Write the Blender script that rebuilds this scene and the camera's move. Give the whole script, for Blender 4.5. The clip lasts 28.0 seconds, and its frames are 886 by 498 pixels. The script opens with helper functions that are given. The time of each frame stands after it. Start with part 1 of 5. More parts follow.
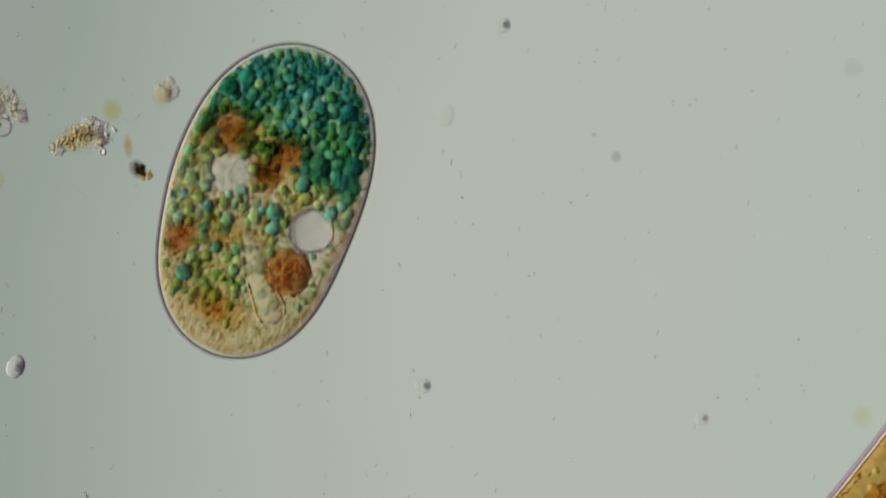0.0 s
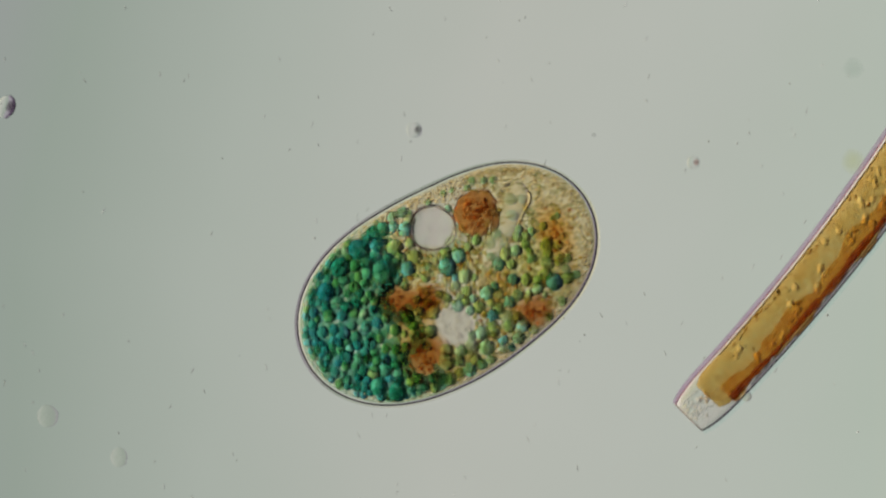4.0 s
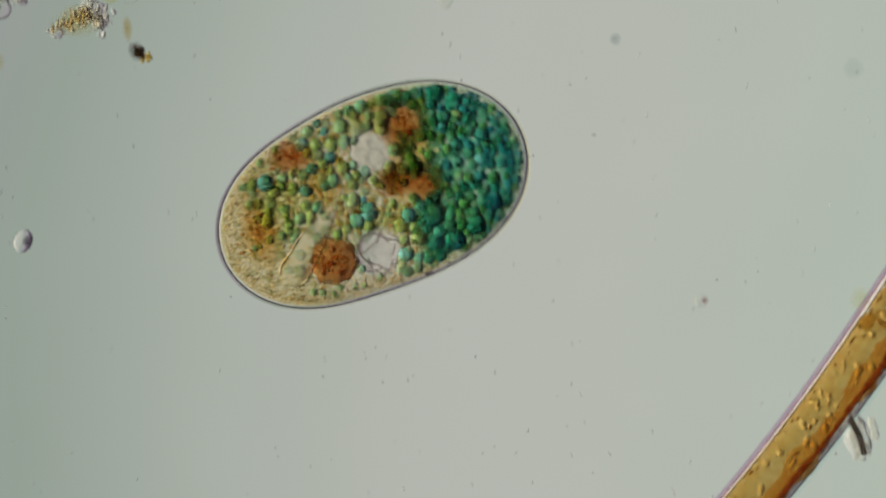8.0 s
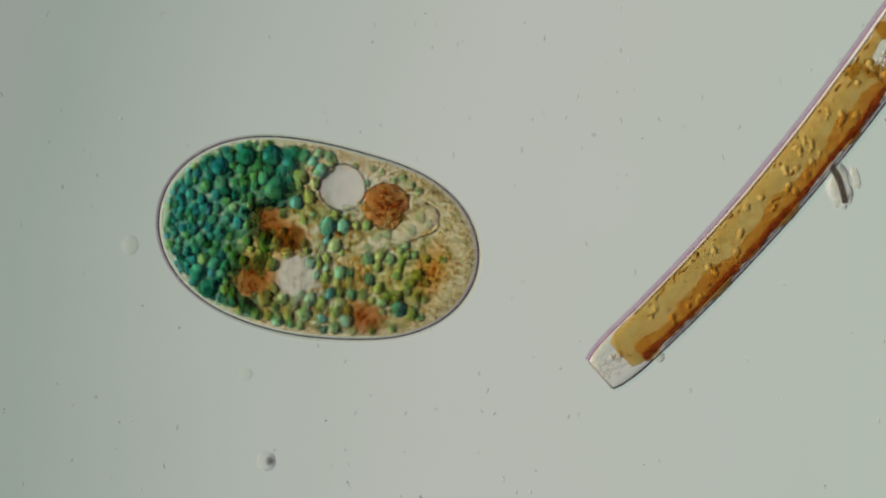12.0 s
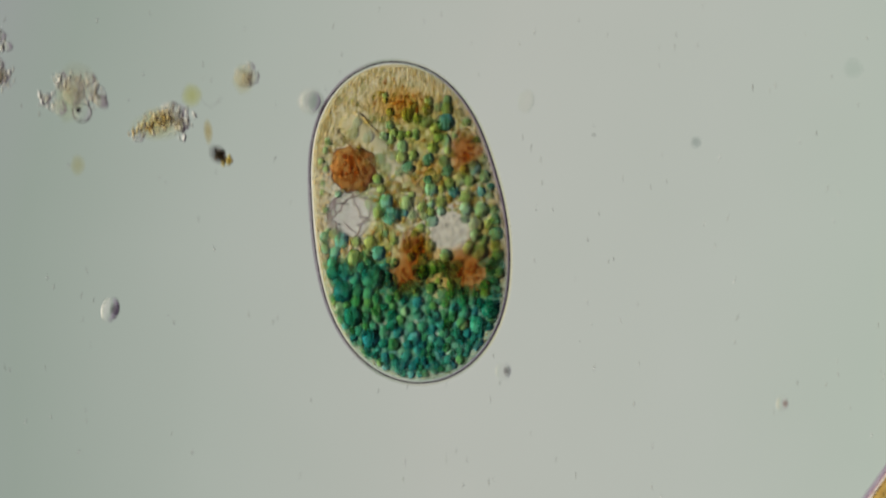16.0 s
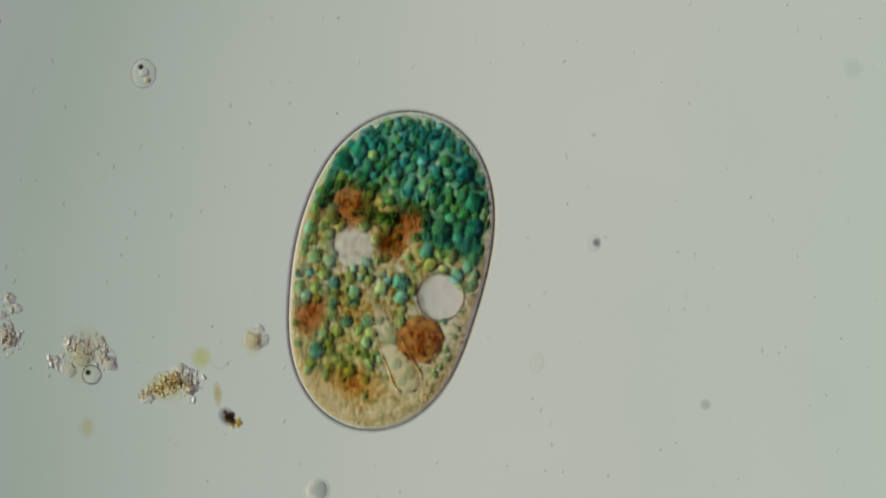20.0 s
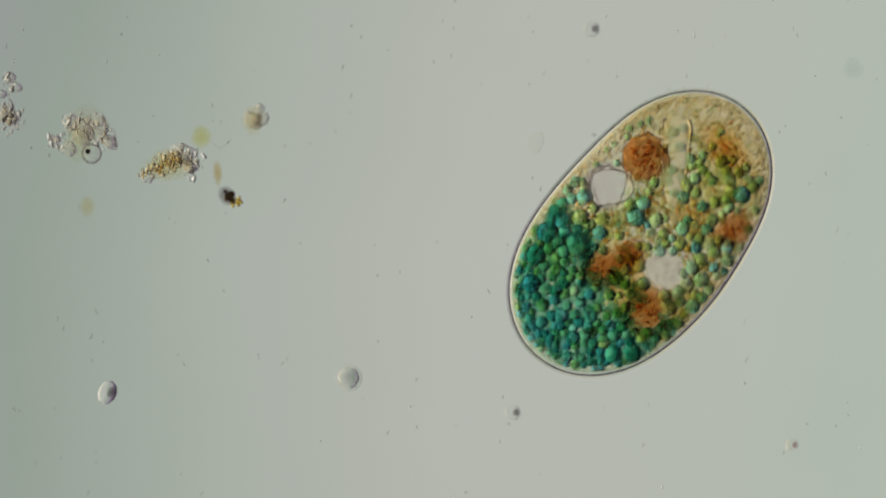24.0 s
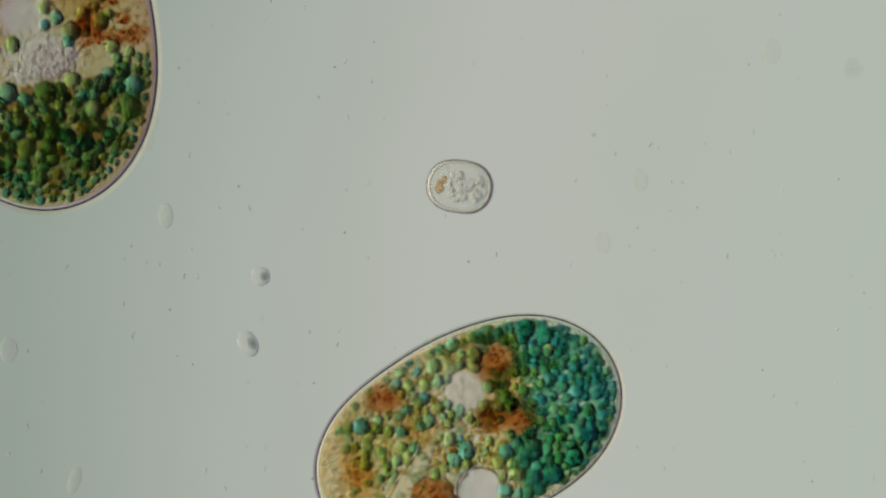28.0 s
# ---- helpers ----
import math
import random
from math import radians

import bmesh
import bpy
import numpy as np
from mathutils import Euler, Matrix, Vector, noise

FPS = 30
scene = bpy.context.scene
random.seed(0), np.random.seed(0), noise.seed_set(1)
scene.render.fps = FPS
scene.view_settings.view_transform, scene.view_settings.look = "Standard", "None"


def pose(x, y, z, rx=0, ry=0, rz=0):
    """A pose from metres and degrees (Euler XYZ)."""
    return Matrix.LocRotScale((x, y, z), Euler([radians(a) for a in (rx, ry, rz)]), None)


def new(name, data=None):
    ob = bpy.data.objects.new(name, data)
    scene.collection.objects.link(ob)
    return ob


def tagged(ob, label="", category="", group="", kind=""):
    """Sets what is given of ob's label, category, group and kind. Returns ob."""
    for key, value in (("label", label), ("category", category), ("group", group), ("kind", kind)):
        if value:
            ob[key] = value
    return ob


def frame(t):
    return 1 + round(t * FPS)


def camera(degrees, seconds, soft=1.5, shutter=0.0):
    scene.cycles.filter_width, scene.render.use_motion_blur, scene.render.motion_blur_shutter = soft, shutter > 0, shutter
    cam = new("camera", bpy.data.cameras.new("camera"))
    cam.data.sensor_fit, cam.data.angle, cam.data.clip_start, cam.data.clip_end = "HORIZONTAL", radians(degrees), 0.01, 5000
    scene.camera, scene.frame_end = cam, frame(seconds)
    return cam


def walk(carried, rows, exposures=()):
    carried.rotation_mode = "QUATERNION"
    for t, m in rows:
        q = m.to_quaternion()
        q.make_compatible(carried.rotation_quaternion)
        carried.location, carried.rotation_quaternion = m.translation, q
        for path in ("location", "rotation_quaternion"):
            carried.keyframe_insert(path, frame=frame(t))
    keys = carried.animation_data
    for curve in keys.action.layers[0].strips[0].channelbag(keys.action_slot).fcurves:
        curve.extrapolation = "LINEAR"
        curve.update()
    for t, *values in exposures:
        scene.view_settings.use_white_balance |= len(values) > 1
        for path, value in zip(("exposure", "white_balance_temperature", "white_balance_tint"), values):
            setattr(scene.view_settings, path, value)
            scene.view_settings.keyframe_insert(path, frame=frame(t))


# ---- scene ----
# Micrograph of a pond-water slide: one micrometre of the specimen is about 3.6 mm here.
FOCUS = 0.125           # height of the plane in focus over the slide
HIGH = FOCUS + 17.956   # height of the objective over the slide

# ---- camera: it looks straight down and pans over the slide ----
cam = camera(5, 28.0, soft=2.3, shutter=0.4)
PAN = [
    (0, 0.539, -0.1393), (0.2, 0.5396, -0.1452), (0.5, 0.5405, -0.2312), (0.7, 0.5423, -0.2509), (1, 0.5451, -0.2772), (1.2, 0.5474, -0.3605),
    (1.5, 0.5508, -0.4502), (2, 0.5585, -0.5881), (2.2, 0.5591, -0.6231), (2.5, 0.56, -0.6432), (3, 0.5585, -0.6432), (3.5, 0.5585, -0.6432),
    (5.5, 0.5359, -0.3154), (6, 0.5375, -0.3093), (6.2, 0.5326, -0.3), (6.3, 0.5301, -0.2426), (6.4, 0.5277, -0.1681), (6.5, 0.5252, -0.1256),
    (6.7, 0.5215, -0.0272), (6.9, 0.5178, 0.0503), (7, 0.516, 0.0597), (7.1, 0.5191, 0.0644), (7.2, 0.5221, 0.0463), (7.3, 0.5252, -0.0191),
    (7.4, 0.5282, -0.1027), (7.5, 0.5313, -0.1761), (7.6, 0.5331, -0.2184), (7.8, 0.5368, -0.2758), (7.9, 0.5387, -0.308), (8, 0.5405, -0.3491),
    (8.5, 0.5467, -0.4088), (8.7, 0.5514, -0.4632), (9, 0.5585, -0.5819), (9.2, 0.5609, -0.6714), (9.5, 0.5646, -0.7014), (10, 0.5554, -0.7029),
    (10.2, 0.5569, -0.7559), (10.4, 0.5585, -0.85), (10.5, 0.5605, -0.9), (11, 0.492, -0.939), (11.5, 0.454, -0.942), (12, 0.452, -0.945),
    (12.5, 0.442, -0.934), (13, 0.442, -0.884), (13.5, 0.439, -0.752), (15.5, 0.4058, -0.3828), (15.7, 0.4021, -0.3201), (15.9, 0.3984, -0.2355),
    (16, 0.3966, -0.1654), (16.2, 0.3917, -0.1168), (16.4, 0.3868, -0.0433), (16.5, 0.3843, 0.0291), (16.7, 0.38, 0.156), (16.9, 0.3757, 0.2456),
    (17, 0.3736, 0.2664), (17.2, 0.3754, 0.2949), (17.5, 0.3782, 0.3063), (18, 0.3843, 0.3078), (18.5, 0.3828, 0.3093), (19, 0.3843, 0.2986),
    (19.5, 0.3828, 0.2863), (20, 0.3797, 0.3017), (20.2, 0.3834, 0.2697), (20.4, 0.3871, 0.1802), (20.5, 0.3889, 0.1455), (22.5, 0.3905, -0.2113),
    (23, 0.392, -0.2082), (23.5, 0.3843, -0.1761), (23.7, 0.3825, -0.1047), (24, 0.3797, -0.0919), (24.5, 0.3843, -0.0582), (24.6, 0.3886, 0.0423),
    (24.7, 0.3929, 0.158), (24.8, 0.3972, 0.2023), (24.9, 0.4015, 0.2194), (25, 0.4058, 0.2236), (25.2, 0.4082, 0.2375), (25.4, 0.4107, 0.2748),
    (25.5, 0.4119, 0.317), (25.7, 0.4151, 0.4553), (25.8, 0.4168, 0.5217), (25.9, 0.4184, 0.581), (26, 0.42, 0.627), (26.1, 0.4214, 0.6625),
    (26.2, 0.4228, 0.6847), (26.3, 0.4242, 0.7138), (26.4, 0.4256, 0.7289), (26.5, 0.427, 0.744), (26.6, 0.4252, 0.7802), (26.7, 0.4234, 0.8718),
    (26.8, 0.4216, 0.9231), (26.9, 0.4198, 0.9493), (27, 0.418, 0.954), (27.5, 0.42, 0.955), (28, 0.423, 0.952),
]
walk(cam, [(t, pose(x, y, HIGH)) for t, x, y in PAN])

# ---- light: the condenser's glow from below, brighter on one side, as oblique transmitted light is ----
scene.view_settings.exposure = 0.0
# light passes many clear layers one after another
scene.cycles.max_bounces, scene.cycles.transmission_bounces, scene.cycles.transparent_max_bounces = 40, 40, 40
world = bpy.data.worlds.new("world")
scene.world = world
world.use_nodes = True


def transmitted_light(tree):
    way = tree.nodes.new("ShaderNodeTexCoord").outputs["Generated"]
    xyz = tree.nodes.new("ShaderNodeSeparateXYZ")
    tree.links.new(way, xyz.inputs[0])
    down = tree.nodes.new("ShaderNodeMath")
    down.operation, down.use_clamp = "MULTIPLY", True
    tree.links.new(xyz.outputs["Z"], down.inputs[0])
    down.inputs[1].default_value = -6.0
    side = tree.nodes.new("ShaderNodeMath")
    side.operation = "MULTIPLY"
    rear = tree.nodes.new("ShaderNodeMath")
    rear.operation = "MAXIMUM"
    tree.links.new(xyz.outputs["Y"], rear.inputs[0])
    rear.inputs[1].default_value = 0.0
    lean = tree.nodes.new("ShaderNodeMath")
    lean.operation = "MULTIPLY_ADD"
    tree.links.new(rear.outputs[0], lean.inputs[0])
    lean.inputs[1].default_value = -0.28
    tree.links.new(xyz.outputs["X"], lean.inputs[2])
    tree.links.new(lean.outputs[0], side.inputs[0])
    tree.links.new(down.outputs[0], side.inputs[1])
    span = tree.nodes.new("ShaderNodeMapRange")
    tree.links.new(side.outputs[0], span.inputs[0])
    span.inputs[1].default_value, span.inputs[2].default_value = -0.6, 0.6
    glow = tree.nodes.new("ShaderNodeValToRGB")
    tree.links.new(span.outputs[0], glow.inputs[0])
    stops = ((0.0, (0.01, 0.008, 0.012)), (0.30, (0.025, 0.02, 0.03)), (0.405, (0.11, 0.08, 0.125)), (0.448, (0.335, 0.318, 0.35)), (0.4637, (0.295, 0.345, 0.298)),
             (0.481, (0.395, 0.432, 0.384)), (0.5, (0.462, 0.475, 0.43)), (0.52, (0.455, 0.482, 0.432)), (0.5363, (0.435, 0.488, 0.42)), (0.552, (0.54, 0.545, 0.40)), (0.572, (0.66, 0.63, 0.5)),
             (0.62, (0.98, 0.95, 0.86)), (0.74, (1.35, 1.28, 1.15)), (1.0, (1.4, 1.32, 1.2)))
    while len(glow.color_ramp.elements) < len(stops):
        glow.color_ramp.elements.new(0.5)
    for e, (p, c) in zip(glow.color_ramp.elements, stops):
        e.position, e.color = p, (*c, 1)
    # above, the dim body of the microscope
    above = tree.nodes.new("ShaderNodeMix")
    above.data_type = "RGBA"
    tree.links.new(down.outputs[0], above.inputs[0])
    above.inputs[6].default_value = (0.22, 0.23, 0.22, 1)
    tree.links.new(glow.outputs[0], above.inputs[7])
    tree.links.new(above.outputs[2], tree.nodes["Background"].inputs[0])
    tree.nodes["Background"].inputs[1].default_value = 1.0


transmitted_light(world.node_tree)


# ---- materials ----
class Mat:
    """A node material with short ways to add nodes."""

    def __init__(self, name):
        self.m = bpy.data.materials.new(name)
        self.m.use_nodes = True
        self.t = self.m.node_tree
        self.t.nodes.clear()
        self.out = self.t.nodes.new("ShaderNodeOutputMaterial")

    def node(self, kind, values=(), operation="", data_type="", blend_type="", use_clamp=False):
        n = self.t.nodes.new(kind)
        if operation:
            n.operation = operation
        if data_type:
            n.data_type = data_type
        if blend_type:
            n.blend_type = blend_type
        if use_clamp:
            n.use_clamp = True
        for key, v in dict(values).items():
            if isinstance(v, bpy.types.NodeSocket):
                self.t.links.new(v, n.inputs[key])
            else:
                n.inputs[key].default_value = v
        return n

    def ramp(self, fac, stops):
        n = self.node("ShaderNodeValToRGB", {"Fac": fac})
        while len(n.color_ramp.elements) < len(stops):
            n.color_ramp.elements.new(0.5)
        for e, (p, c) in zip(n.color_ramp.elements, stops):
            e.position, e.color = p, (*c, 1)
        return n.outputs["Color"]

    def noise(self, scale, detail=3.0, rough=0.6, coords=None):
        if coords is None:
            coords = self.node("ShaderNodeTexCoord").outputs["Object"]
        return self.node("ShaderNodeTexNoise", {"Vector": coords, "Scale": scale, "Detail": detail, "Roughness": rough}).outputs["Fac"]

    def mix(self, fac, a, b, blend="MIX"):
        n = self.node("ShaderNodeMix", {0: fac, 6: a, 7: b}, data_type="RGBA", blend_type=blend)
        return n.outputs[2]

    def math(self, op, a, b=0.0, clamp=False):
        return self.node("ShaderNodeMath", {0: a, 1: b}, operation=op, use_clamp=clamp).outputs[0]

    def bump(self, height, strength, distance):
        return self.node("ShaderNodeBump", {"Height": height, "Strength": strength, "Distance": distance}).outputs["Normal"]

    def flesh(self, colour, clear, tint=None, normal=None, ior=1.08, rough=0.04, through_part=0.6, bend=True):
        """Translucent matter: partly it bends and tints the light that comes through, partly it scatters it."""
        d = self.node("ShaderNodeBsdfDiffuse", {"Color": colour})
        b = self.node("ShaderNodeBsdfTranslucent", {"Color": colour})
        tint = colour if tint is None else tint
        if bend:
            c = self.node("ShaderNodeBsdfRefraction", {"Color": tint, "IOR": ior, "Roughness": rough})
        else:
            c = self.node("ShaderNodeBsdfTransparent", {"Color": tint})
        if normal is not None:
            for n in (d, b, c):
                if "Normal" in n.inputs:
                    self.t.links.new(normal, n.inputs["Normal"])
        s = self.node("ShaderNodeMixShader", {0: through_part, 1: d.outputs[0], 2: b.outputs[0]})
        s = self.node("ShaderNodeMixShader", {0: clear, 1: s.outputs[0], 2: c.outputs[0]})
        self.t.links.new(s.outputs[0], self.out.inputs["Surface"])
        return self.m


def rgb(r, g, b):
    return (r, g, b, 1)


def alga_material(name, stops, clear=0.99, island=False, ior=1.125):
    """Green food balls: hue by the ball, mottled within. The stops are what one wall of the ball lets through."""
    m = Mat(name)
    if island:
        rnd = m.node("ShaderNodeNewGeometry").outputs["Random Per Island"]
    else:
        rnd = m.node("ShaderNodeObjectInfo").outputs["Random"]
    base = m.ramp(rnd, stops)
    n = m.noise(55 if island else 1.3, 3)
    c = m.mix(m.ramp(n, [(0.3, (0.0, 0.0, 0.0)), (0.65, (1, 1, 1))]), m.mix(1.0, base, rgb(0.75, 0.84, 0.84), "MULTIPLY"), base)
    return m.flesh(m.mix(1.0, c, c, "MULTIPLY"), clear, tint=c, normal=m.bump(m.noise(90 if island else 2.2, 2), 0.12, 0.004), ior=ior)


def island_material(name, stops, clear=0.8, ior=1.1):
    m = Mat(name)
    base = m.ramp(m.node("ShaderNodeNewGeometry").outputs["Random Per Island"], stops)
    return m.flesh(base, clear, tint=base, ior=ior)


TEAL = [(0, (0.479, 0.787, 0.883)), (0.25, (0.539, 0.83, 0.883)), (0.45, (0.58, 0.843, 0.821)), (0.6, (0.426, 0.736, 0.813)), (0.75, (0.418, 0.703, 0.86)), (0.84, (0.479, 0.787, 0.832)), (0.93, (0.635, 0.877, 0.943)), (1, (0.688, 0.85, 0.722))]
GREEN = [(0, (0.74, 0.898, 0.721)), (0.35, (0.693, 0.888, 0.795)), (0.7, (0.777, 0.888, 0.628)), (0.9, (0.628, 0.86, 0.814)), (1, (0.795, 0.926, 0.833))]
OLIVE = [(0, (0.767, 0.87, 0.591)), (0.5, (0.721, 0.87, 0.628)), (1, (0.842, 0.87, 0.582))]
M_TEAL = alga_material("teal_alga", TEAL)
M_PALE_GREEN = alga_material("pale_green_alga", [(0.0, (0.84, 0.93, 0.82)), (0.5, (0.78, 0.9, 0.86)), (0.8, (0.88, 0.94, 0.72)), (1.0, (0.72, 0.9, 0.84))], 0.97, False, 1.06)
M_GREEN = alga_material("green_alga", GREEN)
M_OLIVE = alga_material("olive_alga", OLIVE)
DARK = [(0, (0.597, 0.816, 0.692)), (0.2, (0.534, 0.79, 0.749)), (0.4, (0.689, 0.827, 0.624)), (0.55, (0.503, 0.763, 0.782)), (0.64, (0.442, 0.7, 0.873)), (0.69, (0.617, 0.784, 0.658)), (0.78, (0.729, 0.752, 0.66)), (0.88, (0.541, 0.79, 0.764)), (1, (0.636, 0.9, 0.865))]
M_BLUE = alga_material("blue_alga", [(0.0, (0.43, 0.8, 0.86)), (0.5, (0.5, 0.84, 0.86)), (1.0, (0.42, 0.75, 0.88))])
M_PALE_TEAL = alga_material("pale_teal_alga", [(0.0, (0.62, 0.95, 0.92)), (1.0, (0.6, 0.93, 0.94))])
M_GREEN_DARK = alga_material("dark_green_alga", DARK)
M_DARK_SMALL = alga_material("dark_alga_small", DARK, 0.97, True)
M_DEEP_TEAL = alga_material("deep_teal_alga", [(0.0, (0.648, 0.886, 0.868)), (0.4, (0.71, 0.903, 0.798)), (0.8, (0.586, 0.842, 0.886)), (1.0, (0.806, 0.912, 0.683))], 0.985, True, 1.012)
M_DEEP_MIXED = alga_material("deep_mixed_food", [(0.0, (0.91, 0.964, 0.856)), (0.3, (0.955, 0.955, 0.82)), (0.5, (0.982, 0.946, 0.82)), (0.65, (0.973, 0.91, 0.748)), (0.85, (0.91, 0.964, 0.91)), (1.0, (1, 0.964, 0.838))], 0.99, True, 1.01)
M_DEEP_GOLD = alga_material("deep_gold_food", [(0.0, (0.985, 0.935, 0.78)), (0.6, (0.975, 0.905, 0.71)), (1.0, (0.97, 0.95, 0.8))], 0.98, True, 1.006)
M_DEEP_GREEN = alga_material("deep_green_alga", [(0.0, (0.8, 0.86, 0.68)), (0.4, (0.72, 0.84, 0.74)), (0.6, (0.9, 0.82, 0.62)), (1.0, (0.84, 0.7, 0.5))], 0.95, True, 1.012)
M_TEAL_SMALL = alga_material("teal_alga_small", TEAL, 0.88, True, 1.12)


def clear_material(name, colour, clear, tint, scale=40.0, ior=1.06, bump=0.3, through_part=0.6):
    m = Mat(name)
    n = m.noise(scale, 3)
    t = m.mix(n, tint, m.mix(0.85, rgb(0.9, 0.89, 0.87), tint))
    return m.flesh(colour, clear, tint=t, normal=m.bump(n, bump, 0.004), ior=ior, through_part=through_part)


def rust_material(name, dark, bright, scale=60.0, clear=0.6, ior=1.08):
    """dark and bright: what one wall lets through."""
    m = Mat(name)
    n = m.noise(scale, 4, 0.7)
    c = m.ramp(n, [(0.34, dark), (0.5, tuple((a + b) / 2 for a, b in zip(dark, bright))), (0.66, bright)])
    return m.flesh(m.mix(1.0, c, c, "MULTIPLY"), clear, tint=c, normal=m.bump(n, 0.45, 0.006), ior=ior)


M_RUST = rust_material("rust_food", (0.62, 0.36, 0.18), (0.97, 0.76, 0.5), 70, 0.96, 1.03)
M_PALEORANGE = rust_material("pale_orange_food", (0.86, 0.66, 0.44), (0.99, 0.93, 0.8), 160, 0.96, 1.02)
M_PELLICLE = clear_material("pellicle", rgb(0.06, 0.045, 0.06), 0.45, rgb(0.5, 0.42, 0.5), ior=1.05)
M_RIM = clear_material("clear_rim", rgb(0.8, 0.76, 0.68), 0.92, rgb(1.0, 0.98, 0.94), 60, 1.05)
M_VACUOLE = clear_material("vacuole_fluid", rgb(0.93, 0.92, 1.0), 0.95, rgb(1.0, 0.985, 0.995), 40, 0.978, 0.7, 1.0)
M_SOFTVAC = clear_material("soft_vacuole", rgb(0.93, 0.92, 1.0), 0.96, rgb(1.0, 0.985, 0.99), 40, 0.99, 0.5, 1.0)
M_VESICLE = clear_material("vesicle", rgb(0.95, 0.93, 0.94), 0.96, rgb(1, 0.99, 1), 30, 0.993, 0.1)
M_SKIN = clear_material("vacuole_skin", rgb(0.4, 0.36, 0.36), 0.9, rgb(0.84, 0.8, 0.8), 60, 1.16, 0.1)
M_MEMBRANE = clear_material("membrane", rgb(0.14, 0.11, 0.1), 0.5, rgb(0.7, 0.62, 0.55))
M_FILM = clear_material("vacuole_film", rgb(0.35, 0.3, 0.28), 0.8, rgb(0.82, 0.76, 0.74), 60, 1.05, 0.3)
M_NUCLEUS = clear_material("nucleus", rgb(1.0, 0.96, 0.98), 0.96, rgb(1, 0.99, 1), 75, 1.012, 0.5, 1.0)
M_PEBBLE = island_material("nucleus_grain", [(0.0, (1, 0.995, 0.985)), (0.7, (1, 1, 1)), (1.0, (0.965, 0.955, 0.94))], 0.98, 1.024)
M_RUSTGRAIN = island_material("rust_grain", [(0.0, (0.74, 0.48, 0.3)), (0.3, (0.91, 0.72, 0.5)), (0.65, (0.97, 0.85, 0.66)), (0.85, (0.82, 0.6, 0.4)), (1.0, (0.99, 0.93, 0.8))], 0.97, 1.04)
M_GULLET = clear_material("gullet", rgb(1.0, 0.95, 0.86), 0.97, rgb(1.0, 0.985, 0.95), 30, 1.05, 0.1, 1.0)
M_SEAM = clear_material("gullet_seam", rgb(0.9, 0.86, 0.74), 0.98, rgb(0.99, 0.975, 0.92), 30, 1.18, 0.05)
M_BLUISH = clear_material("bluish_vesicle", rgb(0.7, 0.78, 0.76), 0.97, rgb(0.86, 0.945, 0.935), 60, 1.04, 0.2)
M_GRAIN = island_material("amber_grain", [(0.0, (0.985, 0.955, 0.84)), (0.5, (1.0, 0.985, 0.94)), (1.0, (0.965, 0.91, 0.77))], 0.985, 1.11)
M_STRIA = island_material("stria", [(0.0, (1.0, 0.97, 0.88)), (1.0, (0.95, 0.88, 0.74))], 0.98, 1.07)
M_SHELL = clear_material("cell_wall", rgb(0.8, 0.75, 0.6), 0.99, rgb(0.998, 0.992, 0.98), 26, 1.009, 0.04)
M_SHELL_THIN = clear_material("thin_cell_wall", rgb(0.8, 0.75, 0.6), 0.99, rgb(0.995, 0.985, 0.96), 26, 1.006, 0.04)
# Added collars for the optical colour fringe; the yellow tint paints its light.
M_FRINGE_GOLD = clear_material("golden_cilia_fringe", rgb(0.7, 0.68, 0.6), 0.97, rgb(1.0, 0.985, 0.92), 160, 0.952, 0.25)
M_FRINGE = clear_material("cilia_fringe", rgb(0.7, 0.68, 0.7), 0.96, rgb(0.998, 0.99, 0.955), 160, 0.952, 0.25)


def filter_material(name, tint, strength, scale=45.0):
    """A stain that only colours the light, mottled and thinner towards its edge; on specks the fading tint stands in
    for blur.
    """
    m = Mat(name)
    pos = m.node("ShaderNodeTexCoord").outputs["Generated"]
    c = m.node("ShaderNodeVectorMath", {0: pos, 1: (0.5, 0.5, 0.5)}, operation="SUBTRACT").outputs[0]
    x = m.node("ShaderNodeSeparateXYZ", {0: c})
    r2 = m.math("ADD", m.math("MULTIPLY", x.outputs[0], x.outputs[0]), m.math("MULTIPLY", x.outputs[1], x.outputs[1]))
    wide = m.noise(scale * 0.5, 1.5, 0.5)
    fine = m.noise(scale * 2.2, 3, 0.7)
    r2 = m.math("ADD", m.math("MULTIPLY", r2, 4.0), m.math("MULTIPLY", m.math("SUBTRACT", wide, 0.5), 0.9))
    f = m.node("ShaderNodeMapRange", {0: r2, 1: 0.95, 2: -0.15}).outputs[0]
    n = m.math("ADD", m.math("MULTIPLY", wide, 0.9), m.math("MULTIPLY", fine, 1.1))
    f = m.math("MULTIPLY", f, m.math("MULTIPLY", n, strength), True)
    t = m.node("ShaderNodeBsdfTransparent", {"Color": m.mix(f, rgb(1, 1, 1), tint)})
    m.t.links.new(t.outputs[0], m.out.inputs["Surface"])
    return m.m


